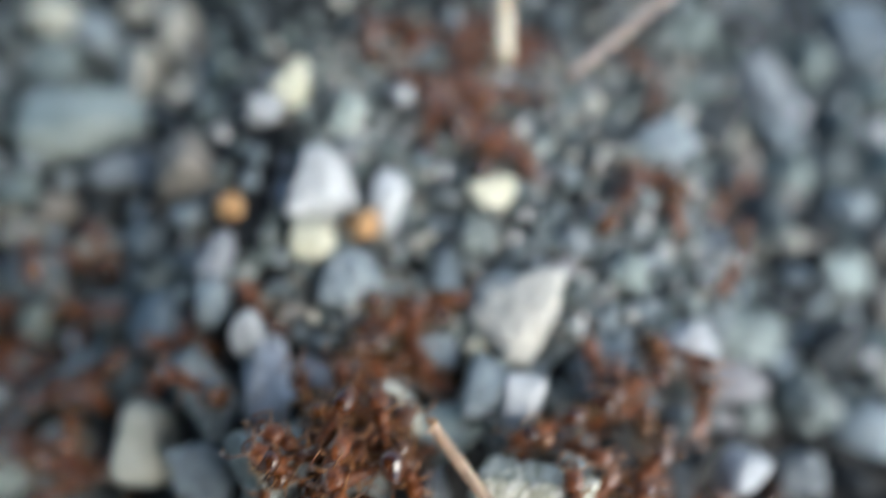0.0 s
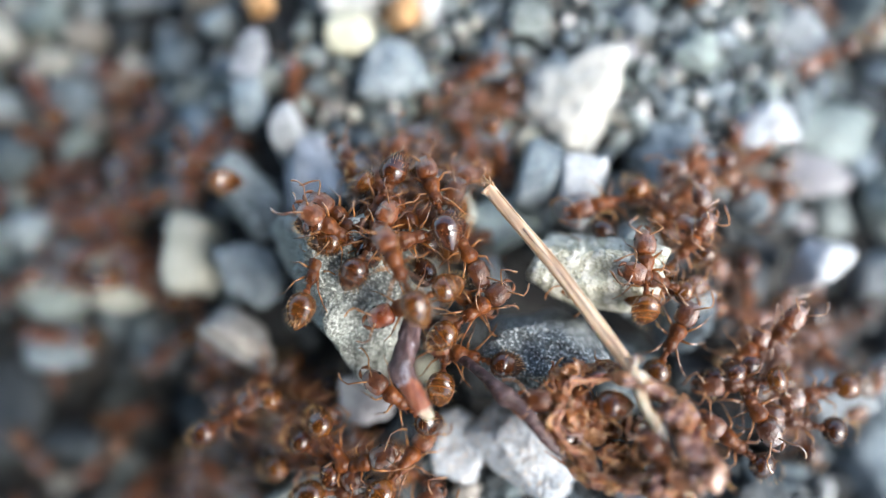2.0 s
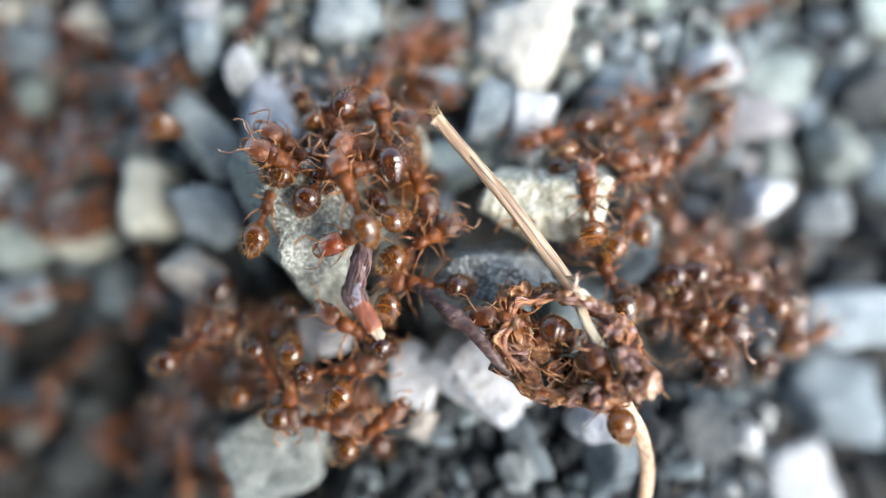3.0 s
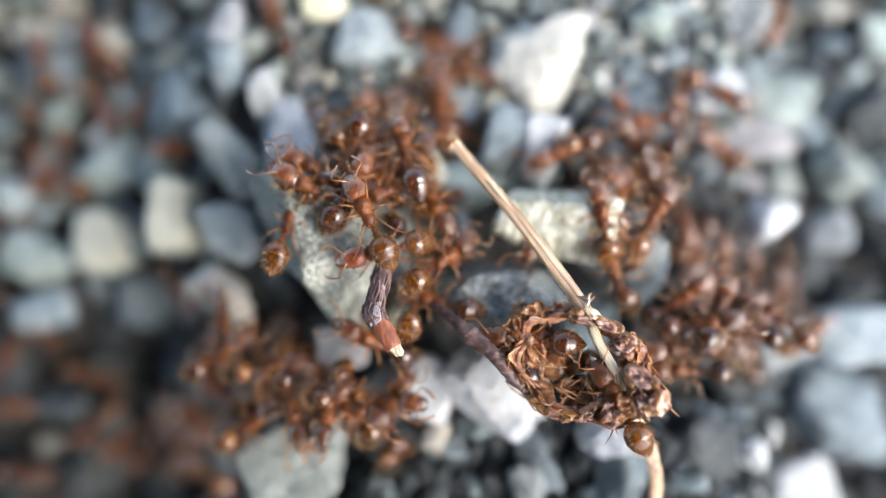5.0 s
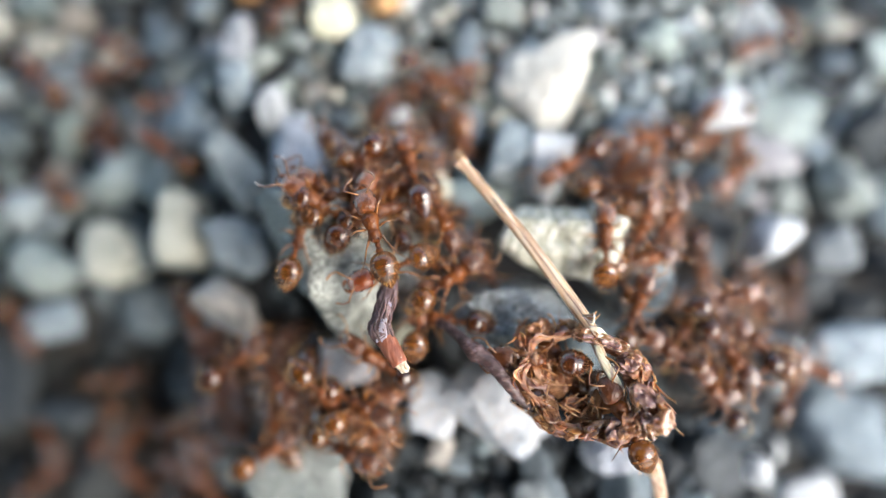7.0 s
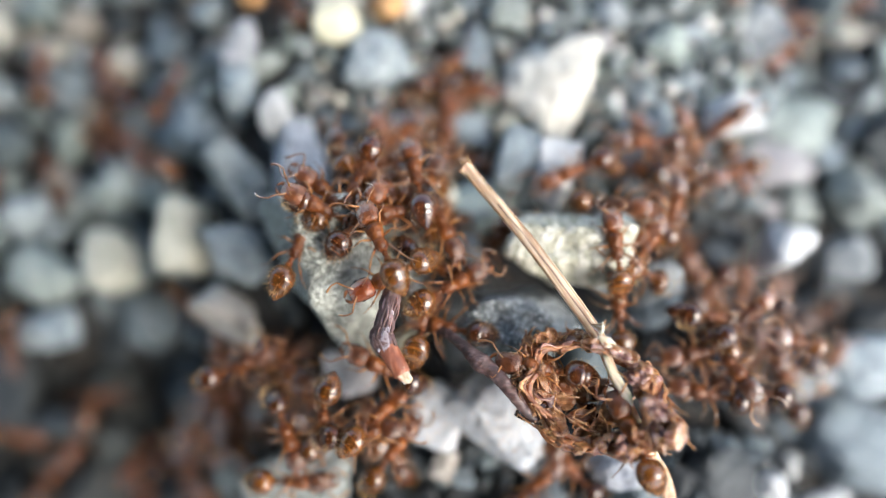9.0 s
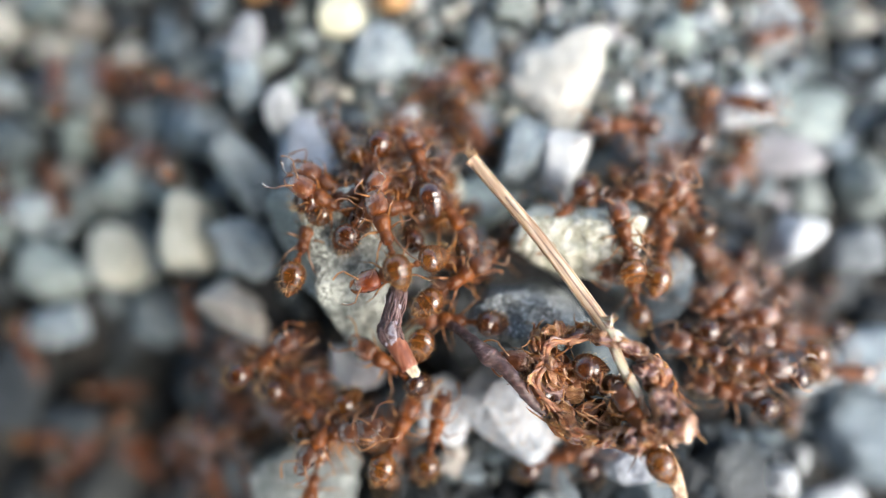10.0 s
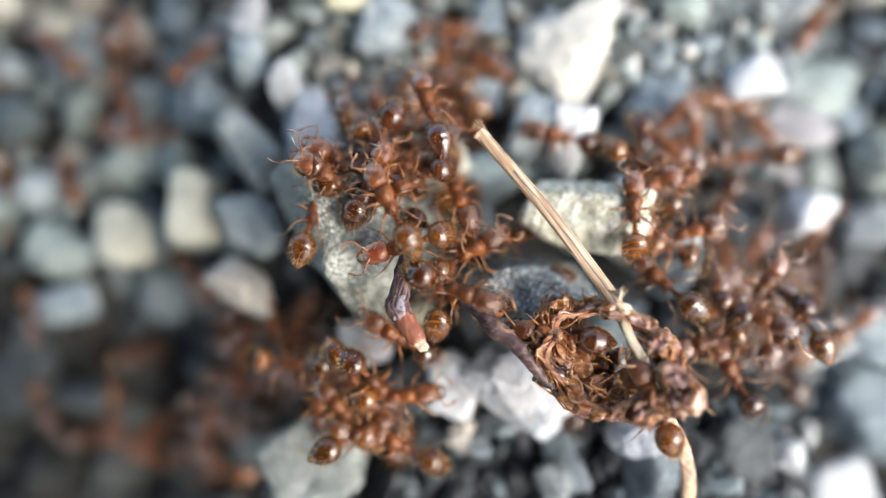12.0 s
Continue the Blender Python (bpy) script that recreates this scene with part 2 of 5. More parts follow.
def fibre_material(name, dark, mid, light, rough=0.6, along=0.12):
    """Dry plant matter, streaked along its local x."""
    m, n, l, b = nodes(name)
    co, mp = n.new("ShaderNodeTexCoord"), n.new("ShaderNodeMapping")
    mp.inputs["Scale"].default_value = (along, 1, 1)
    a, c = n.new("ShaderNodeTexNoise"), n.new("ShaderNodeTexNoise")
    a.inputs["Scale"].default_value, a.inputs["Detail"].default_value = 4200, 5
    c.inputs["Scale"].default_value, c.inputs["Detail"].default_value = 500, 3
    l.new(co.outputs["Object"], mp.inputs["Vector"])
    l.new(mp.outputs[0], a.inputs["Vector"])
    l.new(co.outputs["Object"], c.inputs["Vector"])
    r = ramp(n, [(0.3, dark), (0.5, mid), (0.72, light)])
    l.new(a.outputs["Fac"], r.inputs[0])
    mix = n.new("ShaderNodeMixRGB")
    mix.blend_type, mix.inputs[0].default_value = "OVERLAY", 0.7
    l.new(r.outputs[0], mix.inputs[1])
    l.new(c.outputs["Fac"], mix.inputs[2])
    l.new(mix.outputs[0], b.inputs["Base Color"])
    b.inputs["Roughness"].default_value = rough
    b.inputs["Subsurface Weight"].default_value = 0.4
    b.inputs["Subsurface Radius"].default_value = (1.0, 0.5, 0.25)
    b.inputs["Subsurface Scale"].default_value = 0.0004
    bump = n.new("ShaderNodeBump")
    bump.inputs["Strength"].default_value, bump.inputs["Distance"].default_value = 0.8, 0.0001
    l.new(a.outputs["Fac"], bump.inputs["Height"])
    l.new(bump.outputs[0], b.inputs["Normal"])
    return m


SOIL, GRIT, SHADE_GRIT = soil_material(), grit_material("mixed fine grit", False), grit_material("shade-darkened grit", True)
SHARDS = grit_material("slate shards", False, shards=True)
HEAD = shell_material("dark red-brown head shell", (0.042, 0.0115, 0.005), (0.185, 0.054, 0.014), 0.34, clear=0.3, coat=0.10, sculpt=0.8, ior=1.42)
THORAX = shell_material("rust-brown thorax shell", (0.065, 0.016, 0.004), (0.27, 0.080, 0.015), 0.36, clear=0.3, coat=0.06, sculpt=0.8, ior=1.38)
GASTER = shell_material("dark glossy gaster shell", (0.045, 0.013, 0.006), (0.17, 0.052, 0.015), 0.2, clear=0.2, coat=0.55, bands=True)
DARK = shell_material("near-black glossy gaster shell", (0.022, 0.007, 0.004), (0.085, 0.026, 0.010), 0.1, clear=0.15, coat=1.0)
AMBER = shell_material("amber gaster shell", (0.15, 0.042, 0.010), (0.44, 0.165, 0.034), 0.18, clear=0.36, coat=0.6, bands=True)
LEG = shell_material("amber leg shell", (0.20, 0.062, 0.015), (0.56, 0.24, 0.060), 0.28, clear=0.5, coat=0.2, ior=1.4)
RED = shell_material("orange-red head shell", (0.13, 0.022, 0.006), (0.34, 0.070, 0.014), 0.26, clear=0.4, coat=0.35, sculpt=0.9, ior=1.42)
EYE_BLACK = shell_material("black eye", (0.01, 0.008, 0.008), (0.02, 0.016, 0.014), 0.15, clear=0.0)
HAIR = shell_material("golden bristle", (0.45, 0.25, 0.08), (0.65, 0.42, 0.16), 0.4, clear=0.3)
STRAW = fibre_material("bleached straw", (0.27, 0.165, 0.10), (0.47, 0.325, 0.22), (0.68, 0.53, 0.40), along=0.03)
PALE_STRAW = fibre_material("pale cream straw", (0.40, 0.33, 0.23), (0.58, 0.51, 0.38), (0.74, 0.68, 0.55), along=0.05)
GREY_STALK = fibre_material("weathered grey-brown stalk", (0.20, 0.16, 0.14), (0.35, 0.29, 0.25), (0.52, 0.45, 0.40), along=0.05)
RIB = fibre_material("brown straw rib", (0.20, 0.11, 0.06), (0.36, 0.22, 0.125), (0.50, 0.34, 0.21), along=0.05)
GROOVE = fibre_material("dull grey-brown straw groove", (0.15, 0.09, 0.065), (0.29, 0.19, 0.14), (0.44, 0.32, 0.25), along=0.05)
PITH = fibre_material("pale broken pith", (0.55, 0.46, 0.34), (0.72, 0.64, 0.50), (0.84, 0.78, 0.68))
BROKEN_PITH = fibre_material("dull broken pith", (0.36, 0.27, 0.19), (0.52, 0.43, 0.32), (0.68, 0.60, 0.49))
BARK = fibre_material("purple-brown twig bark", (0.045, 0.022, 0.022), (0.105, 0.056, 0.054), (0.25, 0.17, 0.175), 0.55)
WOOD = fibre_material("red-brown twig wood", (0.13, 0.035, 0.018), (0.26, 0.085, 0.045), (0.42, 0.19, 0.12), 0.5)
STEM = fibre_material("wrinkled purple-brown stem bark", (0.028, 0.014, 0.014), (0.078, 0.042, 0.040), (0.20, 0.135, 0.13), 0.5, along=0.5)
LICHEN = fibre_material("pale grey-lavender bark scale", (0.17, 0.14, 0.16), (0.32, 0.28, 0.32), (0.52, 0.48, 0.54), 0.6)
HUSK = fibre_material("dry brown husk", (0.085, 0.030, 0.017), (0.25, 0.098, 0.048), (0.52, 0.27, 0.14), 0.42, along=0.3)
BRACT = fibre_material("papery purple-brown bract", (0.10, 0.043, 0.045), (0.25, 0.13, 0.115), (0.47, 0.33, 0.285), 0.42, along=0.3)
MEMBRANE = shell_material("amber-brown dry membrane", (0.26, 0.085, 0.030), (0.72, 0.38, 0.16), 0.28, clear=0.6, scale=2600, coat=0.35, sculpt=0.9, ior=1.4)
FRAY = fibre_material("frayed husk fibre", (0.16, 0.06, 0.022), (0.34, 0.15, 0.06), (0.58, 0.36, 0.19), 0.35, along=0.3)


# ---- building helpers; lengths in millimetres ----
def mm(x, y, z, rx=0, ry=0, rz=0):
    return pose(x * MM, y * MM, z * MM, rx, ry, rz)


def mesh_of(name, verts, faces, material, smooth=True):
    me = bpy.data.meshes.new(name)
    me.from_pydata((np.asarray(verts, dtype=float) * MM).tolist(), [], faces)
    me.materials.append(material)
    if smooth:
        me.polygons.foreach_set("use_smooth", [True] * len(me.polygons))
    me.update()
    return me


def part(name, geo, material, parent=None, label=""):
    """One mesh object from (verts, faces) in millimetres, under a thing or a part."""
    ob = new(name, mesh_of(name, geo[0], geo[1], material))
    if parent is not None:
        ob.parent = parent
    return tagged(ob, label)


def joined(*geos):
    verts, faces = [], []
    for v, f in geos:
        k = len(verts)
        verts += [tuple(p) for p in v]
        faces += [tuple(i + k for i in q) for q in f]
    return verts, faces


def glide(points, steps):
    """A smooth line through the points (Catmull-Rom), any number of values to a point."""
    p = np.array(points, dtype=float)
    p = np.vstack([2 * p[0] - p[1], p, 2 * p[-1] - p[-2]])
    out = []
    for i in range(1, len(p) - 2):
        for s in range(steps):
            t = s / steps
            out.append(0.5 * (2 * p[i] + (p[i + 1] - p[i - 1]) * t + (2 * p[i - 1] - 5 * p[i] + 4 * p[i + 1] - p[i + 2]) * t * t
                              + (3 * p[i] - p[i - 1] - 3 * p[i + 1] + p[i + 2]) * t ** 3))
    out.append(p[-2])
    return np.array(out)


def tube(points, sides=8, steps=4, flat=1.0, rough=0.0, rng=None, smooth=True):
    """A tapered tube along points (x, y, z, radius), closed at both ends."""
    line = glide(points, steps) if smooth else np.array(points, dtype=float)
    verts, faces = [], []
    side = None
    for i, (x, y, z, r) in enumerate(line):
        d = Vector(line[min(i + 1, len(line) - 1)][:3] - line[max(i - 1, 0)][:3]).normalized()
        if side is None:
            side = d.cross(Vector((0, 0, 1)) if abs(d.z) < 0.9 else Vector((0, 1, 0))).normalized()
        side = (side - d * side.dot(d)).normalized()
        up = side.cross(d)
        for k in range(sides):
            a = 2 * math.pi * k / sides
            rr = max(r, 0.002) * (1 + (rng.uniform(-rough, rough) if rng else 0))
            verts.append(Vector((x, y, z)) + side * (math.cos(a) * rr) + up * (math.sin(a) * rr * flat))
    for i in range(len(line) - 1):
        for k in range(sides):
            a, b = i * sides + k, i * sides + (k + 1) % sides
            faces.append((a, b, b + sides, a + sides))
    faces.append(tuple(range(sides - 1, -1, -1)))
    faces.append(tuple(range(len(verts) - sides, len(verts))))
    return [tuple(v) for v in verts], faces


def loft(rings, sides=14):
    """A body along x from rings (x, z, half width, half height)."""
    verts, faces = [], []
    for x, z, w, h in rings:
        for k in range(sides):
            a = 2 * math.pi * k / sides
            verts.append((x, math.cos(a) * w, z + math.sin(a) * h))
    for i in range(len(rings) - 1):
        for k in range(sides):
            a, b = i * sides + k, i * sides + (k + 1) % sides
            faces.append((a, a + sides, b + sides, b))
    faces.append(tuple(range(sides)))
    faces.append(tuple(range(len(verts) - 1, len(verts) - sides - 1, -1)))
    return verts, faces


def ball_grid(level):
    bm = bmesh.new()
    bmesh.ops.create_icosphere(bm, subdivisions=level, radius=1.0)
    v = np.array([q.co[:] for q in bm.verts])
    f = [tuple(q.index for q in p.verts) for p in bm.faces]
    bm.free()
    return v / np.linalg.norm(v, axis=1)[:, None], f


BALLS = {k: ball_grid(k) for k in (1, 2, 3, 4, 5)}


def rock(rng, w, l, h, level=4, sharp=24, cuts=13, taper=0.0, rugged=1.4, facets=(), full=0.52):
    """A worn angular stone: a ball cut by random planes, its edges rounded, its faces uneven."""
    d, f = BALLS[level]
    sharp = 40 if level < 4 else sharp
    n = rng.normal(size=(cuts, 3))
    n /= np.linalg.norm(n, axis=1)[:, None]
    n = np.vstack([n, np.eye(3), -np.eye(3)])
    off = np.concatenate([rng.uniform(full, 0.9, cuts), rng.uniform(0.85, 1.0, 6)])
    for a in facets:
        n, off = np.vstack([n, np.array(a[:3]) / np.linalg.norm(a[:3])]), np.append(off, a[3])
    k = np.clip(d @ n.T / off, 0.0, None)
    r = 1.0 / (np.sum(k ** sharp, axis=1)) ** (1.0 / sharp)
    if level >= 3:
        s = Vector(rng.uniform(-50, 50, 3))
        r = r * np.array([1 + rugged * (0.055 * noise.noise(Vector(q) * 2.6 + s) + 0.022 * noise.noise(Vector(q) * 8 + s) + 0.009 * noise.noise(Vector(q) * 22 + s)) for q in d])
    v = d * r[:, None]
    v = v / np.abs(v).max(axis=0)
    v[:, 0] *= 1 + taper * v[:, 1]
    return v * np.array([w, l, h]) / 2, f


# ---- ground ----
LOW = -4.2  # the soil under the loose stones


def ease(v):
    v = min(1.0, max(0.0, v))
    return v * v * (3 - 2 * v)


def fall(x, y):
    """The nest is a low mound: how far the gravel lies below its crown."""
    near = 9 * ease((abs(x) - 16) / 16) + 5 * ease((y - 18) / 20) + 6 * ease((-x - 8) / 10) * ease((-y - 9) / 9)
    return max(min(near, 14), 14 * ease((math.hypot(x, y) - 45) / 40))


def ground():
    """One sheet, finely uneven by the nest and running on to the horizon."""
    edges = [-3e5, -3e4, -3000, -400, -120] + list(np.linspace(-60, 60, 61)) + [120, 400, 3000, 3e4, 3e5]
    verts = [(x, y, LOW - fall(x, y) + (0.7 * noise.noise(Vector((x, y, 0)) * 0.15) + 0.4 * noise.noise(Vector((x, y, 3)) * 0.6) if abs(x) < 61 and abs(y) < 61 else 0))
             for y in edges for x in edges]
    k = len(edges)
    faces = [(j * k + i, j * k + i + 1, (j + 1) * k + i + 1, (j + 1) * k + i) for j in range(k - 1) for i in range(k - 1)]
    return tagged(part("ground", (verts, faces), SOIL), "dark damp gritty soil under loose gravel", "ground", kind="structure")


ground()

WORN = ("white", "cream", "offwhite", "bluepale")  # rounded by water
BROKEN = ("sageface", "slab", "quartz", "cream2", "shard", "bluespeck", "heart", "lavender", "tan")  # freshly broken, rough faces
LAID = []  # centre, half sizes and turn of each stone, for what lies and walks on them


def stone(label, kind, x, y, z, w, l, h, turn, taper=0.0, pebble="pebble", facets=()):
    rng = np.random.default_rng(int(abs(x * 71 + y * 137) * 10) + len(LAID))
    ob = new(pebble, mesh_of(pebble, *rock(rng, w * 1.06, l * 1.06, h, 5 if kind in BROKEN else 4, sharp=40 if kind in BROKEN else 7 if kind in WORN and len(facets) > 4 else 10 if kind in WORN else 34, cuts=2 if len(facets) > 4 else 9 if kind in WORN else 12, taper=taper, rugged=1.7 if kind in ("quartz", "cream2") else 3.0 if kind in BROKEN else 1.8 if kind in WORN else 2.5, facets=facets, full=0.66), ROCK[kind]))
    ob.matrix_basis = mm(x, y, z, rng.uniform(-7, 7), rng.uniform(-7, 7), turn)
    LAID.append((x, y, z, w / 2, l / 2, h / 2, radians(turn)))
    return tagged(ob, label, "stone", "gravel stones")


def top(x, y, low=-2.2):
    """The height of the stones at a place."""
    best = low + 1.0 * ease((y - 4) / 4) - fall(x, y)
    for a, b, c, w, l, h, turn in LAID:
        dx, dy = x - a, y - b
        if abs(dx) > 9 or abs(dy) > 9:
            continue
        u, v = (dx * math.cos(turn) + dy * math.sin(turn)) / w, (dy * math.cos(turn) - dx * math.sin(turn)) / l
        q = u ** 4 + v ** 4
        if q < 1:
            best = max(best, c + h * (1 - q) ** 0.35)
    return best


stone("large cream-white pebble with a grey stain", "heart", 5.4, 7.5, 0.0, 6.3, 7.2, 3.6, 2, taper=0.25, facets=((-0.85, -0.55, 0.2, 0.66), (0.85, -0.5, 0.2, 0.66), (-0.6, 0.8, 0.25, 0.78), (-0.5, 0.1, 0.8, 0.66)))
stone("chalky white pebble against a lavender stone", "white", -14.7, 5.0, 0.1, 2.4, 2.9, 3.0, 22, taper=-0.20)
stone("long lavender-grey pebble with a pale tip", "lavender", -12.7, 2.0, -0.1, 4.1, 6.9, 3.8, 16, taper=-0.15, facets=((0.6, 0.2, 0.8, 0.62), (-0.8, 0.3, 0.5, 0.66)))
stone("long speckled grey-green stone chip with a pale edge", "shard", -17.5, 0.2, -0.3, 3.5, 7.6, 4.0, 40, taper=-0.35, facets=((0.5, 0, 1, 0.55), (-0.9, 0, 0.6, 0.6)))
stone("dark blue-grey mottled pebble", "bluespeck", -16.7, -5.5, -1.1, 3.9, 4.8, 3.5, 22)
stone("blunt creamy white pebble", "offwhite", -22.4, -3.7, -4.0, 4.3, 6.6, 4.7, 2, taper=0.06, facets=((0.1, 1, 0.1, 0.82), (-1, 0.1, 0.15, 0.82), (1, 0.1, 0.1, 0.82), (0, -1, 0.1, 0.88), (0.1, 0, 1, 0.76)))
stone("rounded cream pebble with a greenish tint", "offwhite", -30.6, -6.0, -8.9, 6.5, 5.4, 3.8, -13)
stone("big sage-green speckled stone under the ants", "sageface", -7.9, -7.4, 3.4, 8.2, 11.7, 10.0, 6, taper=0.62, facets=((-1.0, 0.05, 0.4, 0.7), (-0.75, -0.65, 0.1, 0.6), (0.75, -0.6, 0.1, 0.66), (0.35, -0.1, 1, 0.74), (0.1, -0.6, 0.8, 0.72)))
stone("flat dark slate stone with pale flecks", "slab", 3.2, -9.4, 3.9, 7.5, 4.7, 7.0, -4, facets=((0.1, 0.15, 1, 0.7), (0, 1, 0.35, 0.8)))
stone("striped cream-green stone chip", "cream2", 6.2, -4.6, 4.0, 7.4, 4.9, 6.0, -13)
stone("small pale sage pebble", "pale", -0.2, -5.1, 1.5, 2.4, 2.9, 3.4, 22)
stone("white quartz chunk with rusty flecks", "quartz", 2.6, -15.9, 2.0, 4.5, 7.4, 4.6, 50, taper=0.34, facets=((0.05, 0.1, 1, 0.6), (0.6, -0.3, 0.8, 0.74), (-0.55, 0.35, 0.8, 0.72), (0.1, 0.8, 0.6, 0.8), (0.0, -1, 0.35, 0.85)))
stone("pale grey angular pebble", "quartz", -1.6, -15.6, 0.6, 3.6, 4.2, 4.0, -8)
stone("mauve-grey pebble tucked under a bigger stone", "mauve", -7.8, -13.5, 0.3, 3.7, 3.1, 3.0, 2)
stone("broad grey-green stone with a rough face", "shard", -10.9, -21.5, -0.4, 7.6, 6.2, 4.5, 22)
stone("pale tan-grey stone splinter", "tan", -16.8, -10.1, -0.2, 6.0, 3.1, 3.0, -36)
stone("smooth pale blue-grey pebble", "bluepale", -8.0, 9.9, -0.9, 3.3, 4.7, 3.0, 2, taper=-0.22)
stone("pale sage pebble below a cream one", "bluepale", 3.2, 1.8, 1.4, 3.6, 4.7, 3.2, -23)
stone("slim white pebble in the gravel", "white", 5.7, 0.7, 1.5, 2.7, 5.3, 3.4, -8, taper=0.15)
stone("broad slate-blue pebble in the gravel", "slateblue", 12.6, 4.0, -1.2, 6.3, 6.4, 4.0, 32, taper=-0.20)
stone("bright white oval pebble", "white", 19.0, 6.9, -1.1, 4.4, 3.4, 3.0, 12)
stone("pale sage-white pebble in the gravel", "sagepale", 27.1, 8.5, -7.9, 6.3, 5.4, 3.7, 2)
stone("wide mauve-grey stone in the gravel", "mauve", 23.3, 4.4, -5.2, 8.5, 3.8, 3.1, -10)
stone("bright white pebble in the gravel", "white", 23.8, -2.3, -3.1, 3.8, 3.7, 4.2, 12)
stone("pale grey pebble beside a white one", "pale", 30.6, -2.6, -7.8, 3.8, 3.4, 3.9, 2)
stone("large pale blue-green stone", "slateblue", 33.0, -17.6, -9.1, 9.6, 7.6, 5.4, -8)
stone("big white pebble in the gravel", "white", 29.2, -25.2, -8.5, 6.6, 7.0, 4.8, 17)
stone("dark slate-blue stone in the gravel", "shadowed", 18.1, -19.6, -1.4, 5.2, 4.4, 4.0, 32)
stone("pale lavender pebble in the gravel", "lavender", 10.5, -18.4, 1.8, 4.0, 2.6, 3.2, 10)
stone("long blue-grey stone under the straw", "slateblue", 12.0, -21.2, 0.0, 3.6, 7.2, 4.0, 2)
stone("narrow blue-grey stone chip", "slateblue", 5.8, -20.2, -0.5, 2.3, 5.8, 3.0, 27)
stone("shade-darkened oval pebble in the gravel", "shadowed", -36.5, -20.6, -13.9, 5.7, 3.6, 3.2, 12)
stone("pale sage pebble in the gravel", "sagepale", -30.6, 0.9, -9.2, 5.8, 4.6, 3.8, 22)
stone("pale sage-green pebble beside a cream one", "sagepale", -36.4, -7.8, -9.5, 6.2, 4.9, 3.6, -18)
stone("flat pale blue-grey pebble", "bluepale", -35.8, -12.0, -9.6, 5.6, 3.4, 3.4, 17)
stone("dark slate-grey stone in the gravel", "shadowed", -42.9, -17.7, -15.0, 5.9, 9.7, 4.2, 7)
stone("dull grey stone beneath ants", "shadowed", -18.3, -18.1, -7.3, 6.4, 5.5, 3.6, 12)
stone("slate pebble beside a striped chip", "slateblue", 13.1, -7.1, 0.1, 4.3, 4.3, 3.4, 22)
stone("bright white triangular pebble", "white", -10.8, 17.2, -0.2, 4.8, 5.6, 3.2, 12, taper=-0.36)
stone("small cream pebble in the gravel", "cream", -10.7, 12.5, -0.5, 3.5, 3.4, 2.6, 2)
stone("smooth blue-grey pebble in the gravel", "bluepale", -7.4, 10.2, -0.5, 3.8, 4.5, 2.8, 17, taper=-0.20)
stone("slim white pebble tapering downwards", "white", -5.2, 16.6, -0.3, 2.7, 5.4, 2.4, -10, taper=0.3)
stone("small orange-brown pebble in the gravel", "orange", -7.1, 14.0, -0.2, 2.9, 2.2, 2.2, 12)
stone("wedge-shaped cream pebble in the gravel", "cream", 3.4, 17.6, -0.3, 4.0, 2.4, 2.2, 16, taper=0.30)
stone("yellowish cream pebble in the gravel", "cream", -14.6, 26.7, -2.3, 3.0, 4.7, 2.6, -8)
stone("small white pebble in the gravel", "white", -16.5, 23.4, -1.3, 3.0, 2.5, 2.2, 2)
stone("tiny white pebble in the gravel", "white", -5.1, 26.5, -2.2, 1.8, 1.8, 1.6, 2)
stone("grey-green angular pebble in the gravel", "greengrey", 2.1, 14.0, -0.5, 3.3, 2.8, 2.2, 2)
stone("small amber pebble in the gravel", "orange", -17.8, 14.9, -0.6, 2.1, 2.1, 1.8, 2)
stone("lavender-grey pebble in the gravel", "lavender", -18.2, 11.0, -1.0, 2.5, 3.7, 2.4, -13)
stone("pale blue pebble in the gravel", "bluepale", -18.1, 7.1, -0.9, 2.3, 4.0, 2.4, 10)
stone("pale blurred pebble in the gravel", "pale", -30.7, 19.9, -9.6, 5.9, 3.7, 2.6, 2)
stone("large pale sage stone", "sage", -36.7, 25.3, -11.6, 12.4, 7.2, 4.3, 12)
stone("yellowish pebble in the gravel", "cream", -45.0, 38.7, -14.5, 6.7, 4.3, 2.7, -18)
stone("large blue-grey stone in the gravel", "slateblue", 46.1, 45.0, -15.2, 7.7, 9.7, 4.2, 12)
stone("pale grey stone in the gravel", "pale", 34.0, 37.5, -14.9, 5.6, 9.4, 3.2, 12)
stone("pale blue-grey pebble in the gravel", "bluepale", 17.4, 23.9, -2.2, 5.3, 4.3, 2.6, 32)
stone("pale green pebble in the gravel", "sagepale", 37.6, 15.1, -9.6, 4.8, 3.7, 2.5, 2)
stone("sage-green pebble in the gravel", "sage", 14.0, 11.8, -0.6, 3.1, 2.7, 2.0, 2)
stone("green-grey pebble in the gravel", "sage", -9.3, 24.2, -2.0, 2.9, 4.3, 2.2, -8)
stone("small slate-blue pebble in the gravel", "slateblue", -0.2, 11.4, -0.8, 2.2, 4.0, 2.0, 2)
stone("tiny white pebble in the gravel", "white", -5.4, 5.0, -0.6, 1.7, 1.8, 1.6, 2)
stone("pale bluish pebble in the gravel", "bluepale", -0.4, 4.7, -0.6, 3.0, 2.6, 2.0, 2)
stone("small pale pebble in the gravel", "pale", 9.9, 14.0, -0.5, 2.5, 2.7, 1.9, 22)
stone("mauve-white pebble in the gravel", "mauve", -9.3, 2.2, -0.8, 3.4, 2.1, 2.2, -18)
stone("dark green-grey stone in the gravel", "slate", -37.7, 9.4, -9.8, 5.1, 4.7, 3.2, 2)
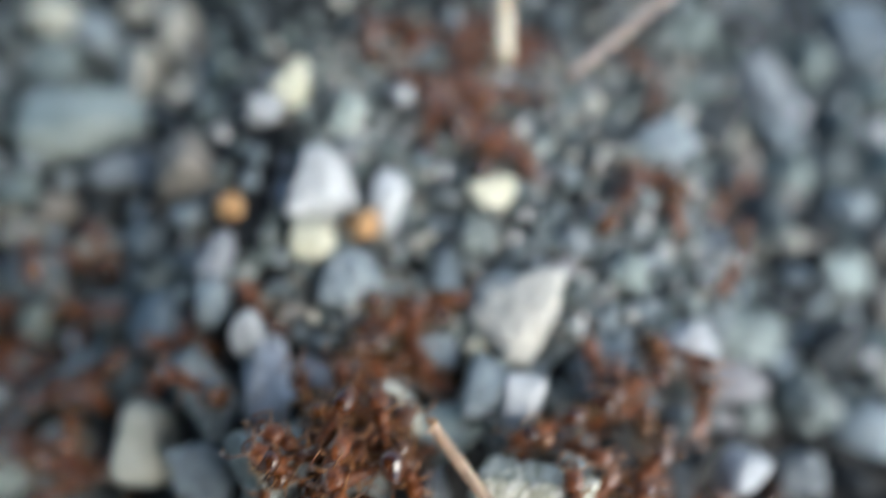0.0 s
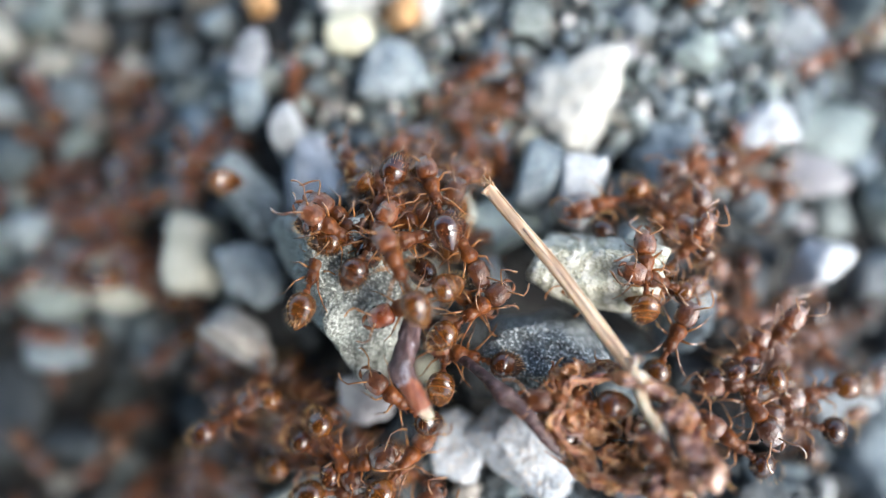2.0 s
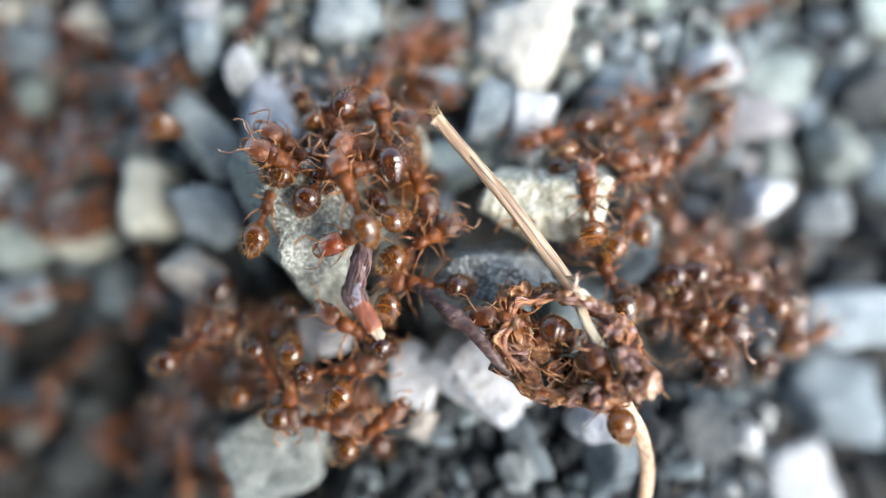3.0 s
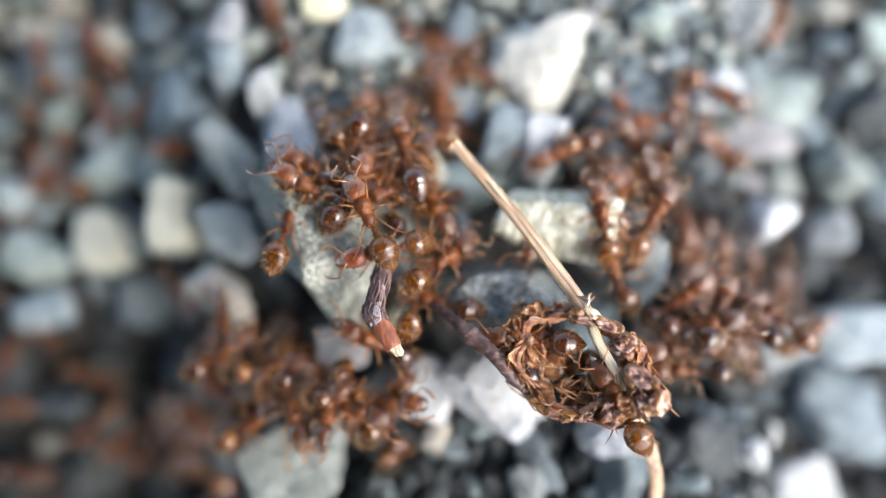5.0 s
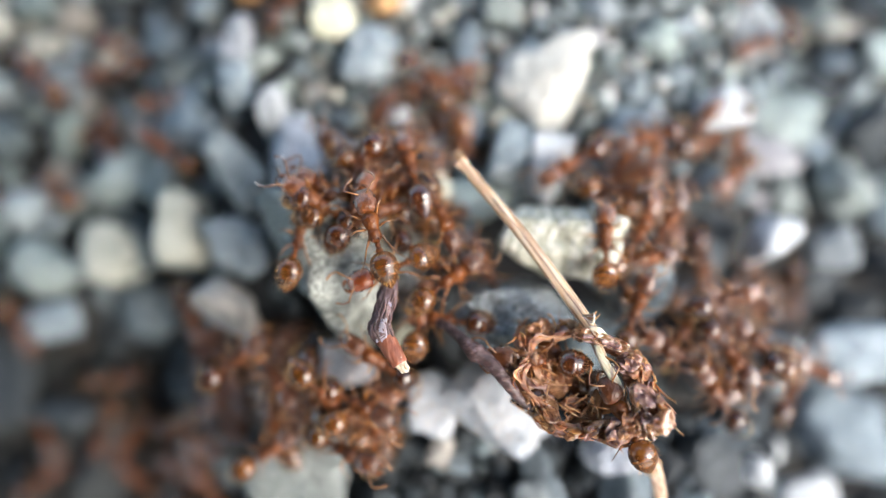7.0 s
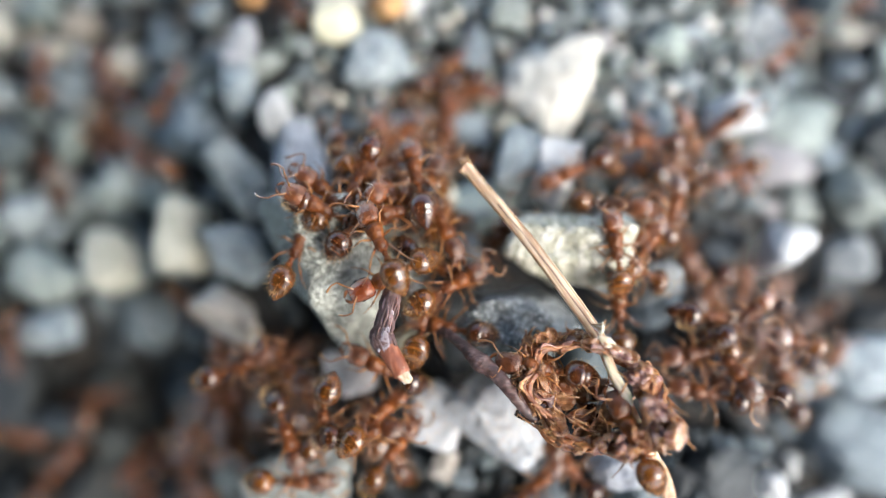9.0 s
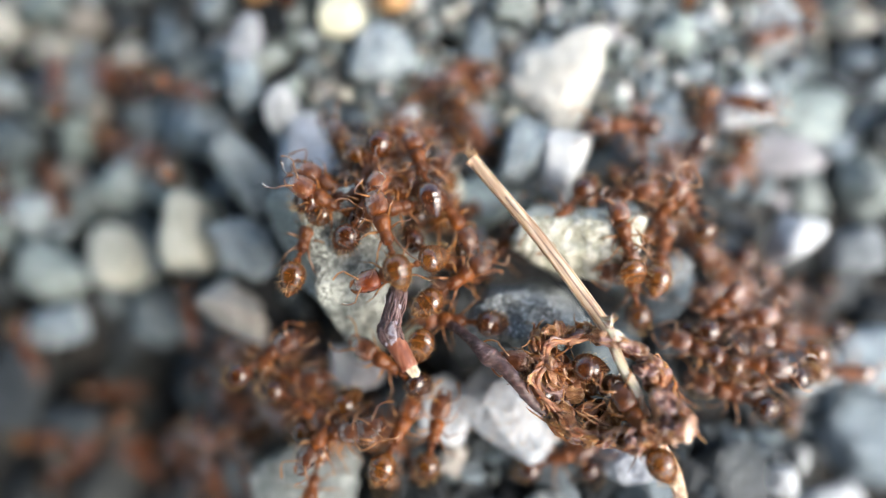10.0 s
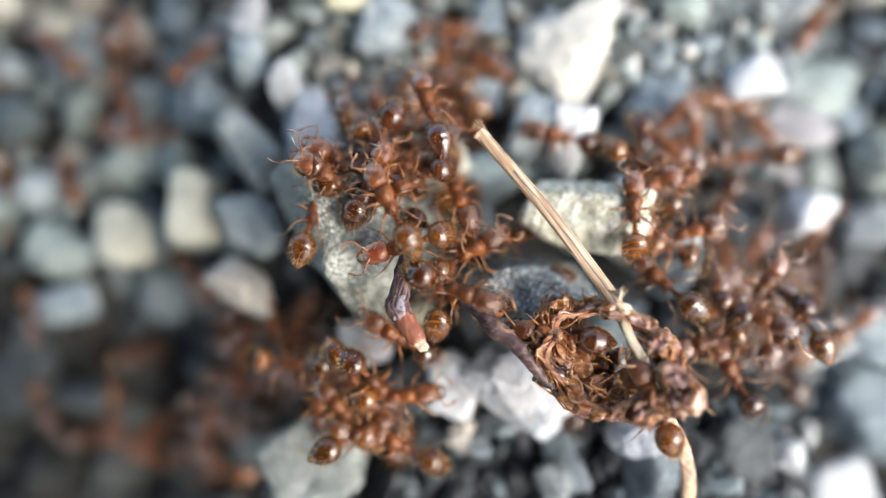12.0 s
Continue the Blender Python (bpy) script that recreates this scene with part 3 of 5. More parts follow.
stone("pale stone half hidden by a twig", "pale", 0.0, -11.2, -0.5, 3.2, 3.6, 3.0, 2)
stone("beige stone half hidden by ants", "offwhite", -3.7, -0.4, 1.0, 4.9, 4.7, 4.0, 17)
stone("pale grey stone chip under ants", "pale", 9.1, -5.0, 2.6, 3.1, 4.4, 4.0, 12)
stone("pale grey chip beside a slate pebble", "pale", 12.8, -6.1, 1.9, 3.5, 2.6, 3.4, 22)
stone("small tan-grey pebble in the gap", "tan", -1.1, -19.1, 1.0, 1.8, 2.1, 2.4, -18)
stone("small blue-grey pebble in the gap", "slateblue", 0.4, -20.0, 0.8, 1.9, 1.5, 2.0, 2)
stone("small pale pebble beside dark stones", "pale", 5.5, -22.2, 0.7, 2.3, 3.0, 2.6, 27)
stone("small white pebble in the gravel", "white", 22.0, -20.0, -1.7, 2.5, 2.4, 2.7, 2)
stone("pale blue-green pebble beside a larger one", "bluepale", 30.8, -11.2, -5.2, 7.4, 4.6, 4.4, 6)
stone("pale lavender-grey pebble under milling ants", "pale", 23.9, -11.6, -1.8, 4.4, 4.0, 3.4, 25)


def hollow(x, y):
    """Where the gravel lies deeper and has shade put into its colour: round the big stones of the nest's crown."""
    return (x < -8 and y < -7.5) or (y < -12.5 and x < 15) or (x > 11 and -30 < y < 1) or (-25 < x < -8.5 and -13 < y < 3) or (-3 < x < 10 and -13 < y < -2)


def gravel():
    """Loose stones between the singled-out ones: the larger each an object, the fine grit one sheet of stuff."""
    rng = np.random.default_rng(12)
    kinds = ["greengrey", "slateblue", "slate", "sage", "bluepale", "pale", "greengrey", "slateblue", "tan", "sagepale", "lavender", "cream", "mauve", "bluepale", "white"]
    shapes = {}
    placed = [(a, b, 0.5 * (w + l) * 0.86) for a, b, c, w, l, h, turn in LAID]
    loose = []

    def free(x, y, r, tight):
        for a, b, q in placed:
            if (a - x) ** 2 + (b - y) ** 2 < (tight * (q + r)) ** 2:
                return False
        return True

    for low, high, tries, tight in ((2.0, 3.2, 1100, 0.95), (1.2, 2.0, 3600, 0.92), (0.75, 1.2, 7000, 0.9)):
        for _ in range(tries):
            x, y, r = rng.uniform(-56, 52), rng.uniform(-40, 50), rng.uniform(low, high)
            if y > 4 and abs(x) < 22 and r > (0.85 if y > 7 and x > -9 and rng.random() < 0.85 else 1.15):
                continue
            if -25 < x < -8.5 and -13 < y < 4 and r > 0.9 and rng.random() < 0.85:
                continue
            if -4 < x < 19 and -30 < y < -15.5 and r > 0.85 and rng.random() < 0.85:
                continue
            if free(x, y, r, tight):
                placed.append((x, y, r))
                loose.append((x, y, r))
    near = sorted(loose, key=lambda q: math.hypot(q[0] * 0.8, q[1] + 4))
    singles, rest = near[:225], near[225:]
    for i, (x, y, r) in enumerate(singles):
        # the dimmer left is painted in: darker kinds grow likelier that way
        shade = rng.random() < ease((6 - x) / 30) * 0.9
        hollow_shade, bright = hollow(x, y), x > 6 and y > 4
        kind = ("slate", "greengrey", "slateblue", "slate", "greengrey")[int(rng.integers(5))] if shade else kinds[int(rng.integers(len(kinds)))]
        # shade in the hollows is painted by picking near-black pebbles
        if hollow_shade:
            kind = ("shadowed", "slate", "shadowed", "shadowed")[int(rng.integers(4))]
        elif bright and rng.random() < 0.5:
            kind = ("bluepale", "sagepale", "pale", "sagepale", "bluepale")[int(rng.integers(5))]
        if x > 14 and -9 < y < 7 and not hollow_shade:
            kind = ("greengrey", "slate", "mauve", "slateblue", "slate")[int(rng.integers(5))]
        # below the quartz, gap shade goes into the pebble colours too
        if -6 < x < 19 and y < -15.5:
            kind = ("shadowed", "slate", "shadowed", "shadowed", "slate", "shadowed")[int(rng.integers(6))]
        if x > 8 and kind in ("cream", "tan"):
            kind = "bluepale"
        key = (kind, int(rng.integers(6)))
        if key not in shapes:
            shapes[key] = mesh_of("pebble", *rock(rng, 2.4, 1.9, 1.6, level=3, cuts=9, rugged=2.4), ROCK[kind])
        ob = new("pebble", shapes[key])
        z = rng.uniform(-2.4, -0.9) + 0.1 * r - fall(x, y) - (1.8 if hollow_shade else 0.0)
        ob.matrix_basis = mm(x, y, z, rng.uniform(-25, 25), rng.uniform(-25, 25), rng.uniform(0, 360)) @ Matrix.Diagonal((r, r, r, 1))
        LAID.append((x, y, z, r, r, r * 0.8, 0.0))
        name = {"greengrey": "green-grey", "slateblue": "slate-blue", "slate": "dark slate", "shadowed": "shade-darkened black", "sage": "sage-green", "bluepale": "pale blue-grey", "pale": "pale grey",
                "tan": "tan-grey", "sagepale": "pale sage", "lavender": "lavender-grey", "cream": "cream", "mauve": "mauve-grey", "white": "white"}[kind]
        tagged(ob, ("small " if r < 1.3 else "") + name + " pebble lying loose in the gravel", "stone", "gravel stones")
    grit = [(x, y, r, rng.uniform(-2.4, -1.0), True) for x, y, r in rest]
    grit += [(rng.uniform(-56, 52), rng.uniform(-40, 50), rng.uniform(0.35, 0.85), rng.uniform(-3.6, -1.7), False) for _ in range(5600)]
    grit += [(rng.uniform(-13, 23), rng.uniform(5, 34), rng.uniform(0.28, 0.62), rng.uniform(-2.2, -0.9), False) for _ in range(2600)]
    shards = [(u, rng.uniform(-28, -16.5), rng.uniform(0.45, 1.05), rng.uniform(-0.6, 1.6), False) for u in rng.uniform(-6, 26, 760)]
    lots = {"mixed": ([], [], [0]), "hollow_shade": ([], [], [0]), "shards": ([], [], [0])}
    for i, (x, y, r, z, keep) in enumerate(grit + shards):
        # grit in the hollows takes the ramp with painted shade
        hollow_shade, shard = hollow(x, y), i >= len(grit)
        z -= 1.8 if hollow_shade else 0.0
        if not keep and not shard and rng.random() < (0.6 if hollow_shade else 0.5 * ease((-x - 4) / 12)):
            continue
        verts, faces, count = lots["shards" if shard else "hollow_shade" if hollow_shade else "mixed"]
        v, f = rock(rng, 2 * r * rng.uniform(0.8, 1.3), 2 * r, 2 * r * rng.uniform(0.6, 0.9), level=2 if r > 0.7 else 1, cuts=7)
        verts.append(v @ np.array(Euler(rng.uniform(0, 6.28, 3)).to_matrix()).T + np.array([x, y, z - fall(x, y) + (0.2 if y > 3 and not keep else 0.0)]))
        faces += [tuple(q + count[0] for q in p) for p in f]
        count[0] += len(v)
    looks = {"mixed": (GRIT, "mixed grey, green and cream fine gravel filling the gaps"), "hollow_shade": (SHADE_GRIT, "fine gravel darkened for shade by the nest hollow"),
             "shards": (SHARDS, "dark angular slate shards with scattered pale chips")}
    for lot, (verts, faces, count) in lots.items():
        material, label = looks[lot]
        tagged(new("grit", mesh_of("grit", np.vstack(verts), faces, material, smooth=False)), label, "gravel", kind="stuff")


gravel()


# ---- above: an unseen dark slab, added to shade the left, closes the view upwards ----
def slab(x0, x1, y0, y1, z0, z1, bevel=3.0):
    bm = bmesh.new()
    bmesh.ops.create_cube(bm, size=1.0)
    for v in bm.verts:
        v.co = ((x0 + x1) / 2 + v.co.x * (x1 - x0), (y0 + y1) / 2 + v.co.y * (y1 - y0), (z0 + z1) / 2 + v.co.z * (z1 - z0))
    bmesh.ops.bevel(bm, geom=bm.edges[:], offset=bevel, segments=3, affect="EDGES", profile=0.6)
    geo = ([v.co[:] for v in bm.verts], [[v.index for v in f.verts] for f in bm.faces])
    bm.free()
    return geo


# stands for the filming phone, but enlarged to block more sky
BLOCKER_DARK = fibre_material("dark light blocker", (0.012, 0.012, 0.013), (0.016, 0.016, 0.017), (0.022, 0.022, 0.023), 0.5)
tagged(part("ceiling", slab(-180, 19, -220, 26, 53, 61), BLOCKER_DARK), "unseen dark slab added over the gravel to shade it", "ceiling", kind="structure")


# ---- dry plant: a twig with a broken side branch and a husk, and a straw run through it ----
def dry_plant():
    rng = random.Random(5)
    plant = new("dry_plant")
    plant.matrix_basis = mm(-2.6, -8.6, -2.5)
    tagged(plant, "dry purple-brown twig with a curled husk, crawled over by ants", "plant")

    def local(pts):
        return [(x + 2.6, y + 8.6, z + 2.5, r) for x, y, z, r in pts]

    part("stem", tube(local([(-2.6, -8.6, -2.5, 0.5), (-4.5, -8.7, 2.0, 0.42), (-3.0, -9.4, 5.0, 0.32), (-1.4, -10.1, 7.0, 0.30), (-0.3, -10.8, 8.2, 0.32), (0.3, -11.3, 8.7, 0.42), (0.8, -11.7, 8.9, 0.56), (1.3, -12.0, 9.0, 0.47), (2.1, -12.7, 9.2, 0.40), (2.9, -13.6, 9.2, 0.35), (3.6, -14.4, 8.9, 0.24), (4.8, -15.2, 8.7, 0.12)]), 14, 8, rough=0.055, rng=rng), STEM, plant, "knobbly purple-brown stem")
    # the husk: an oval cup, open upwards, with a thick frayed rim
    centre, turn, tilt = Vector((7.05, -13.2, 9.6)), radians(-29), radians(-12)
    place = Matrix.Translation(centre) @ Matrix.Rotation(turn, 4, "Z") @ Matrix.Rotation(tilt, 4, "Y")
    base = Vector((2.6, 8.6, 2.5))

    def husk_point(a, s, push=0.0):
        """a: round the rim; s: 0 at the rim, 1 at the bottom."""
        rx, ry = 4.45, 2.9
        w = 1 + 0.09 * math.sin(3 * a + 0.7) + 0.06 * math.sin(7 * a) + push + 0.20 * math.exp(-((a % 6.2832 - 1.4) / 0.45) ** 2) + 0.19 * math.exp(-((a % 6.2832 - 3.7) / 0.7) ** 2)
        k = 0.78 + 0.22 * math.sin(min(1.0, s / 0.4) * math.pi / 2) if s < 0.4 else math.cos((s - 0.4) / 0.6 * 1.45) ** 0.75
        return place @ Vector((rx * w * k * math.cos(a), ry * w * k * math.sin(a), 0.45 * math.sin(2 * a + 1) - 2.3 * s)) + base

    ring, depth = 48, 9
    verts, faces = [], []
    for shell in (0.0, -0.09):
        for j in range(depth):
            for i in range(ring):
                a = 2 * math.pi * i / ring
                verts.append(husk_point(a, 0.66 * j / (depth - 1), shell + 0.05 * noise.noise(Vector((math.cos(a) * 3, math.sin(a) * 3, j * 0.7)))))
    for shell in (0, 1):
        o = shell * ring * depth
        for j in range(depth - 1):
            for i in range(ring):
                a, b = o + j * ring + i, o + j * ring + (i + 1) % ring
                faces.append((a, a + ring, b + ring, b) if shell == 0 else (a, b, b + ring, a + ring))
    for i in range(ring):
        j, foot = (i + 1) % ring, ring * (depth - 1)
        faces.append((i, j, ring * depth + j, ring * depth + i))
        faces.append((foot + i, ring * depth + foot + i, ring * depth + foot + j, foot + j))
    husk = part("husk", ([tuple(v) for v in verts], faces), HUSK, plant, "curled dry brown husk, open like a ring")
    # rolled edge and loose fibres
    rim = []
    for i in range(33):
        a = 2 * math.pi * i / 32
        p = husk_point(a, 0.02, 0.02 * math.sin(9 * a))
        rim.append((*p, 0.11 + 0.04 * math.sin(5 * a + 1) + 0.03 * math.sin(11 * a)))
    part("rolled_rim", tube(rim, 8, 2, rough=0.3, rng=rng), HUSK, husk, "thick crinkled rim")
    strands = []
    for _ in range(40):
        a = rng.uniform(0, 2 * math.pi)
        s = rng.choice((0.0, 0.1, 0.3, 0.5))
        p = husk_point(a, s, 0.03)
        q = husk_point(a + rng.uniform(-0.35, 0.35), max(0.0, s - 0.15), rng.uniform(0.02, 0.16)) + Vector((0, 0, rng.uniform(-0.2, 0.6)))
        e = q + Vector((rng.uniform(-0.5, 0.5), rng.uniform(-0.5, 0.5), rng.uniform(-0.1, 0.5)))
        strands.append(tube([(*p, 0.07), (*q, 0.05), (*e, 0.015)], 5, 3))
    part("fringe", joined(*strands), FRAY, husk, "frayed golden-brown fibres")
    # bracts: thin crinkled flakes that lap up the wall and over the rim
    for k in range(46):
        a, s = 2 * math.pi * (k + rng.uniform(-0.3, 0.3)) / 46 * 1.0, rng.choice((0.15, 0.3, 0.42))
        wide, curl, lift = rng.uniform(0.35, 0.7), rng.uniform(-0.35, 0.5), rng.uniform(0.05, 0.16)
        grid, rows, cols = [], 6, 5
        for shell in (0.0, 0.018):
            for i in range(rows):
                u = i / (rows - 1)
                for j in range(cols):
                    v = (j / (cols - 1) - 0.5) * wide * math.sin(0.5 + 2.4 * u)
                    p = husk_point(a + v * 0.55, max(-0.02, s - 0.34 * u), 0.015 + shell + lift * u * u + 0.03 * math.sin(9 * v + k))
                    p = p + Vector((0, 0, max(0.0, 0.34 * u - s) * 2.4 + curl * u * u * 0.5 - abs(v) * 0.5 * u))
                    grid.append(tuple(p))
        n, flakes = rows * cols, []
        for i in range(rows - 1):
            for j in range(cols - 1):
                q = i * cols + j
                flakes += [(q, q + 1, q + cols + 1, q + cols), (n + q, n + q + cols, n + q + cols + 1, n + q + 1)]
        for i in range(rows - 1):
            q = i * cols
            flakes += [(q, q + cols, n + q + cols, n + q), (q + cols - 1, n + q + cols - 1, n + q + 2 * cols - 1, q + 2 * cols - 1)]
        for j in range(cols - 1):
            q = (rows - 1) * cols + j
            flakes += [(j, n + j, n + j + 1, j + 1), (q, q + 1, n + q + 1, n + q)]
        part("bract", (grid, flakes), (FRAY, HUSK, BRACT)[k % 3], husk)
    # crumpled flakes, thin and see-through, folded in over the mouth of the husk and heaped on its far rim

    def flake(mid, wide, long, turn, lean, twist, crumple, material, seed):
        rows, cols, grid, s0, bow = 9, 7, [], Vector((seed * 3.1, 0, 0)), (0.9, -0.9, 1.4, 0.3)[seed % 4]
        for shell in (0.0, -0.05):
            for i in range(rows):
                for j in range(cols):
                    u, v = i / (rows - 1) - 0.5, (j / (cols - 1) - 0.5) * math.sin(0.45 + 2.3 * i / (rows - 1))
                    w = crumple * noise.noise(Vector((u * 3, v * 3, 0)) + s0) + 0.4 * crumple * noise.noise(Vector((u * 9, v * 9, 0)) + s0) + bow * v * v + lean * u + twist * u * v * 2 + shell
                    x, y = u * long, v * wide + 0.25 * u * u * lean
                    grid.append((mid.x + x * math.cos(turn) - y * math.sin(turn), mid.y + x * math.sin(turn) + y * math.cos(turn), mid.z + w))
        n, flakes = rows * cols, []
        for i in range(rows - 1):
            for j in range(cols - 1):
                b = i * cols + j
                flakes += [(b, b + 1, b + cols + 1, b + cols), (n + b, n + b + cols, n + b + cols + 1, n + b + 1)]
        for i in range(rows - 1):
            b = i * cols
            flakes += [(b, b + cols, n + b + cols, n + b), (b + cols - 1, n + b + cols - 1, n + b + 2 * cols - 1, b + 2 * cols - 1)]
        for j in range(cols - 1):
            b = (rows - 1) * cols + j
            flakes += [(j, n + j, n + j + 1, j + 1), (b, b + 1, n + b + 1, n + b)]
        part("bract", (grid, flakes), material, husk)

    middle = (husk_point(0, 0) + husk_point(math.pi, 0)) * 0.5
    for k in range(34):
        a, q = rng.uniform(2.6, 6.0), rng.uniform(0.28, 1.02)
        mid = middle * (1 - q) + husk_point(a, 0) * q + Vector((0, 0, rng.uniform(-1.1, -0.4)))
        if q < 0.6:
            mid.z -= 0.5
        flake(mid, rng.uniform(0.6, 1.3), rng.uniform(0.9, 1.9), a + rng.uniform(0.9, 2.2), rng.uniform(-0.3, 0.3), rng.uniform(-0.5, 0.5), 0.25, (MEMBRANE, HUSK, MEMBRANE, MEMBRANE, BRACT)[k % 5], k)
    for k in range(30):
        a, q = rng.uniform(-1.2, 1.25), rng.uniform(0.82, 1.12)
        mid = middle * (1 - q) + husk_point(a, 0) * q + Vector((0, 0, rng.uniform(-0.3, 0.55)))
        flake(mid, rng.uniform(0.5, 1.1), rng.uniform(0.8, 1.7), a + rng.uniform(0.9, 2.2), rng.uniform(-0.7, 0.7), rng.uniform(-0.9, 0.9), 0.45, (BRACT, MEMBRANE, BRACT, HUSK)[k % 4], 60 + k)
    for k in range(40):
        a, q = rng.uniform(1.9, 5.3), rng.uniform(0.9, 1.16)
        mid = middle * (1 - q) + husk_point(a, 0.05) * q + Vector((0, 0, rng.uniform(-0.35, 0.3)))
        flake(mid, rng.uniform(0.4, 0.9), rng.uniform(0.6, 1.2), a + rng.uniform(0.9, 2.2), rng.uniform(-0.6, 0.6), rng.uniform(-0.8, 0.8), 0.5, (MEMBRANE, HUSK, MEMBRANE, FRAY, MEMBRANE)[k % 5], 130 + k)
    threads = []
    for _ in range(18):
        a, q = rng.uniform(2.6, 5.7), rng.uniform(0.4, 0.9)
        line = []
        swing, dive = rng.uniform(-0.3, 0.3), rng.uniform(-0.2, 0.2)
        for i in range(4):
            p = middle * (1 - q - dive * i) + husk_point(a + swing * i, 0) * (q + dive * i)
            line.append((p.x + rng.uniform(-0.12, 0.12), p.y + rng.uniform(-0.12, 0.12), p.z + rng.uniform(-0.35, 0.25) - 0.9 * (1 - q), 0.055 - 0.01 * i))
        threads.append(tube(line, 5, 3))
    part("inner_fringe", joined(*threads), FRAY, husk, "fine golden fibres across the mouth")
    for k in range(5):
        flake(Vector((9.4 + 0.45 * k, -1.75 - 0.12 * k, 12.75 + 0.1 * (k % 2))), 0.7, 1.3, rng.uniform(-0.6, 0.3), 0.2, 0.4, 0.4, (MEMBRANE, BRACT)[k % 2], 100 + k)
    return plant


dry_plant()


TWIG_BARK = [(-4.4, -7.5, 8.3, 0.4), (-4.45, -8.6, 9.1, 0.52), (-4.65, -9.8, 9.5, 0.52), (-4.75, -10.3, 9.6, 0.58), (-4.7, -10.7, 9.65, 0.68), (-4.4, -11.15, 9.75, 0.60)]
TWIG_END = [(-4.5, -11.0, 9.7, 0.56), (-4.0, -11.7, 9.9, 0.54), (-3.45, -12.5, 10.0, 0.46)]


def twig():
    """A snapped twig lying over the big stone."""
    rng = random.Random(15)
    o = Vector((-5.7, -9.0, 9.2))
    ob = new("twig")
    ob.matrix_basis = mm(*o, 0, 0, -80)
    back = mm(*o, 0, 0, -80).inverted()
    tagged(ob, "short snapped purple-brown twig with a pale splintered end", "twig")

    def local(pts):
        return [(*((back @ (Vector((x, y, z)) * MM)) / MM), r) for x, y, z, r in pts]

    part("bark", tube(local(TWIG_BARK), 16, 8, rough=0.10, rng=rng), BARK, ob, "purple-brown bark, flaking pale")
    for k in range(9):
        a = 0.2 + 0.34 * k
        ridge = [(x + r * math.cos(a) + rng.uniform(-0.05, 0.05), y, z + r * math.sin(a), rng.uniform(0.04, 0.10)) for x, y, z, r in glide(TWIG_BARK, 3)[k % 4:16 - k % 5]]
        part("bark_ridge", tube(local(ridge), 6, 2, rough=0.3, rng=rng), (BARK, STEM)[k % 2], ob)
    part("broken_end", tube(local(TWIG_END), 14, 5, rough=0.04, rng=rng), WOOD, ob, "red-brown snapped end")
    x, y, z, r = TWIG_END[-1]
    for _ in range(11):
        part("splinter", tube(local([(x - 0.2 + rng.uniform(-0.2, 0.2), y + 0.25 + rng.uniform(-0.18, 0.18), z + rng.uniform(-0.2, 0.25), 0.2),
                               (x + 0.3 + rng.uniform(-0.2, 0.2), y - 0.3 + rng.uniform(-0.2, 0.2), z + rng.uniform(-0.1, 0.25), 0.10)]), 6, 3), BROKEN_PITH, ob, "pale splintered pith")
    for k in range(9):
        u = rng.uniform(0, 1)
        i = min(4, int(u * 5))
        a, b = TWIG_BARK[i], TWIG_BARK[i + 1]
        f = u * 5 - i
        scale = rock(np.random.default_rng(30 + k), rng.uniform(0.25, 0.6), rng.uniform(0.15, 0.3), 0.1, level=2)
        c = local([tuple(a[j] + f * (b[j] - a[j]) for j in range(4))])[0]
        v = rng.uniform(-0.42, 0.42)
        part("bark_scale", (scale[0] + np.array([c[0], c[1] + v, c[2] + math.sqrt(0.32 - v * v)]), scale[1]), LICHEN, ob, "pale grey-lavender bark scale")
    flake = rock(np.random.default_rng(3), 1.3, 0.5, 0.16, level=3)
    part("bark_flake", (flake[0] + np.array(local([(-4.5, -10.8, 10.28, 0)])[0][:3]), flake[1]), LICHEN, ob, "pale lifted bark flake")


twig()


STALK = [(-0.65, -0.4, 8.7, 0.47), (-0.3, -0.75, 8.7, 0.38), (1.4, -2.65, 8.8, 0.37), (3.3, -4.8, 9.0, 0.385), (5.2, -7.2, 9.2, 0.395), (7.1, -9.75, 9.5, 0.385), (7.5, -10.6, 9.5, 0.31), (7.9, -11.6, 9.7, 0.29), (8.75, -13.2, 9.5, 0.27), (10.4, -15.8, 8.0, 0.30), (12.1, -18.4, 6.2, 0.42), (13.0, -21.4, 4.5, 0.45), (13.3, -25.5, 1.6, 0.43)]


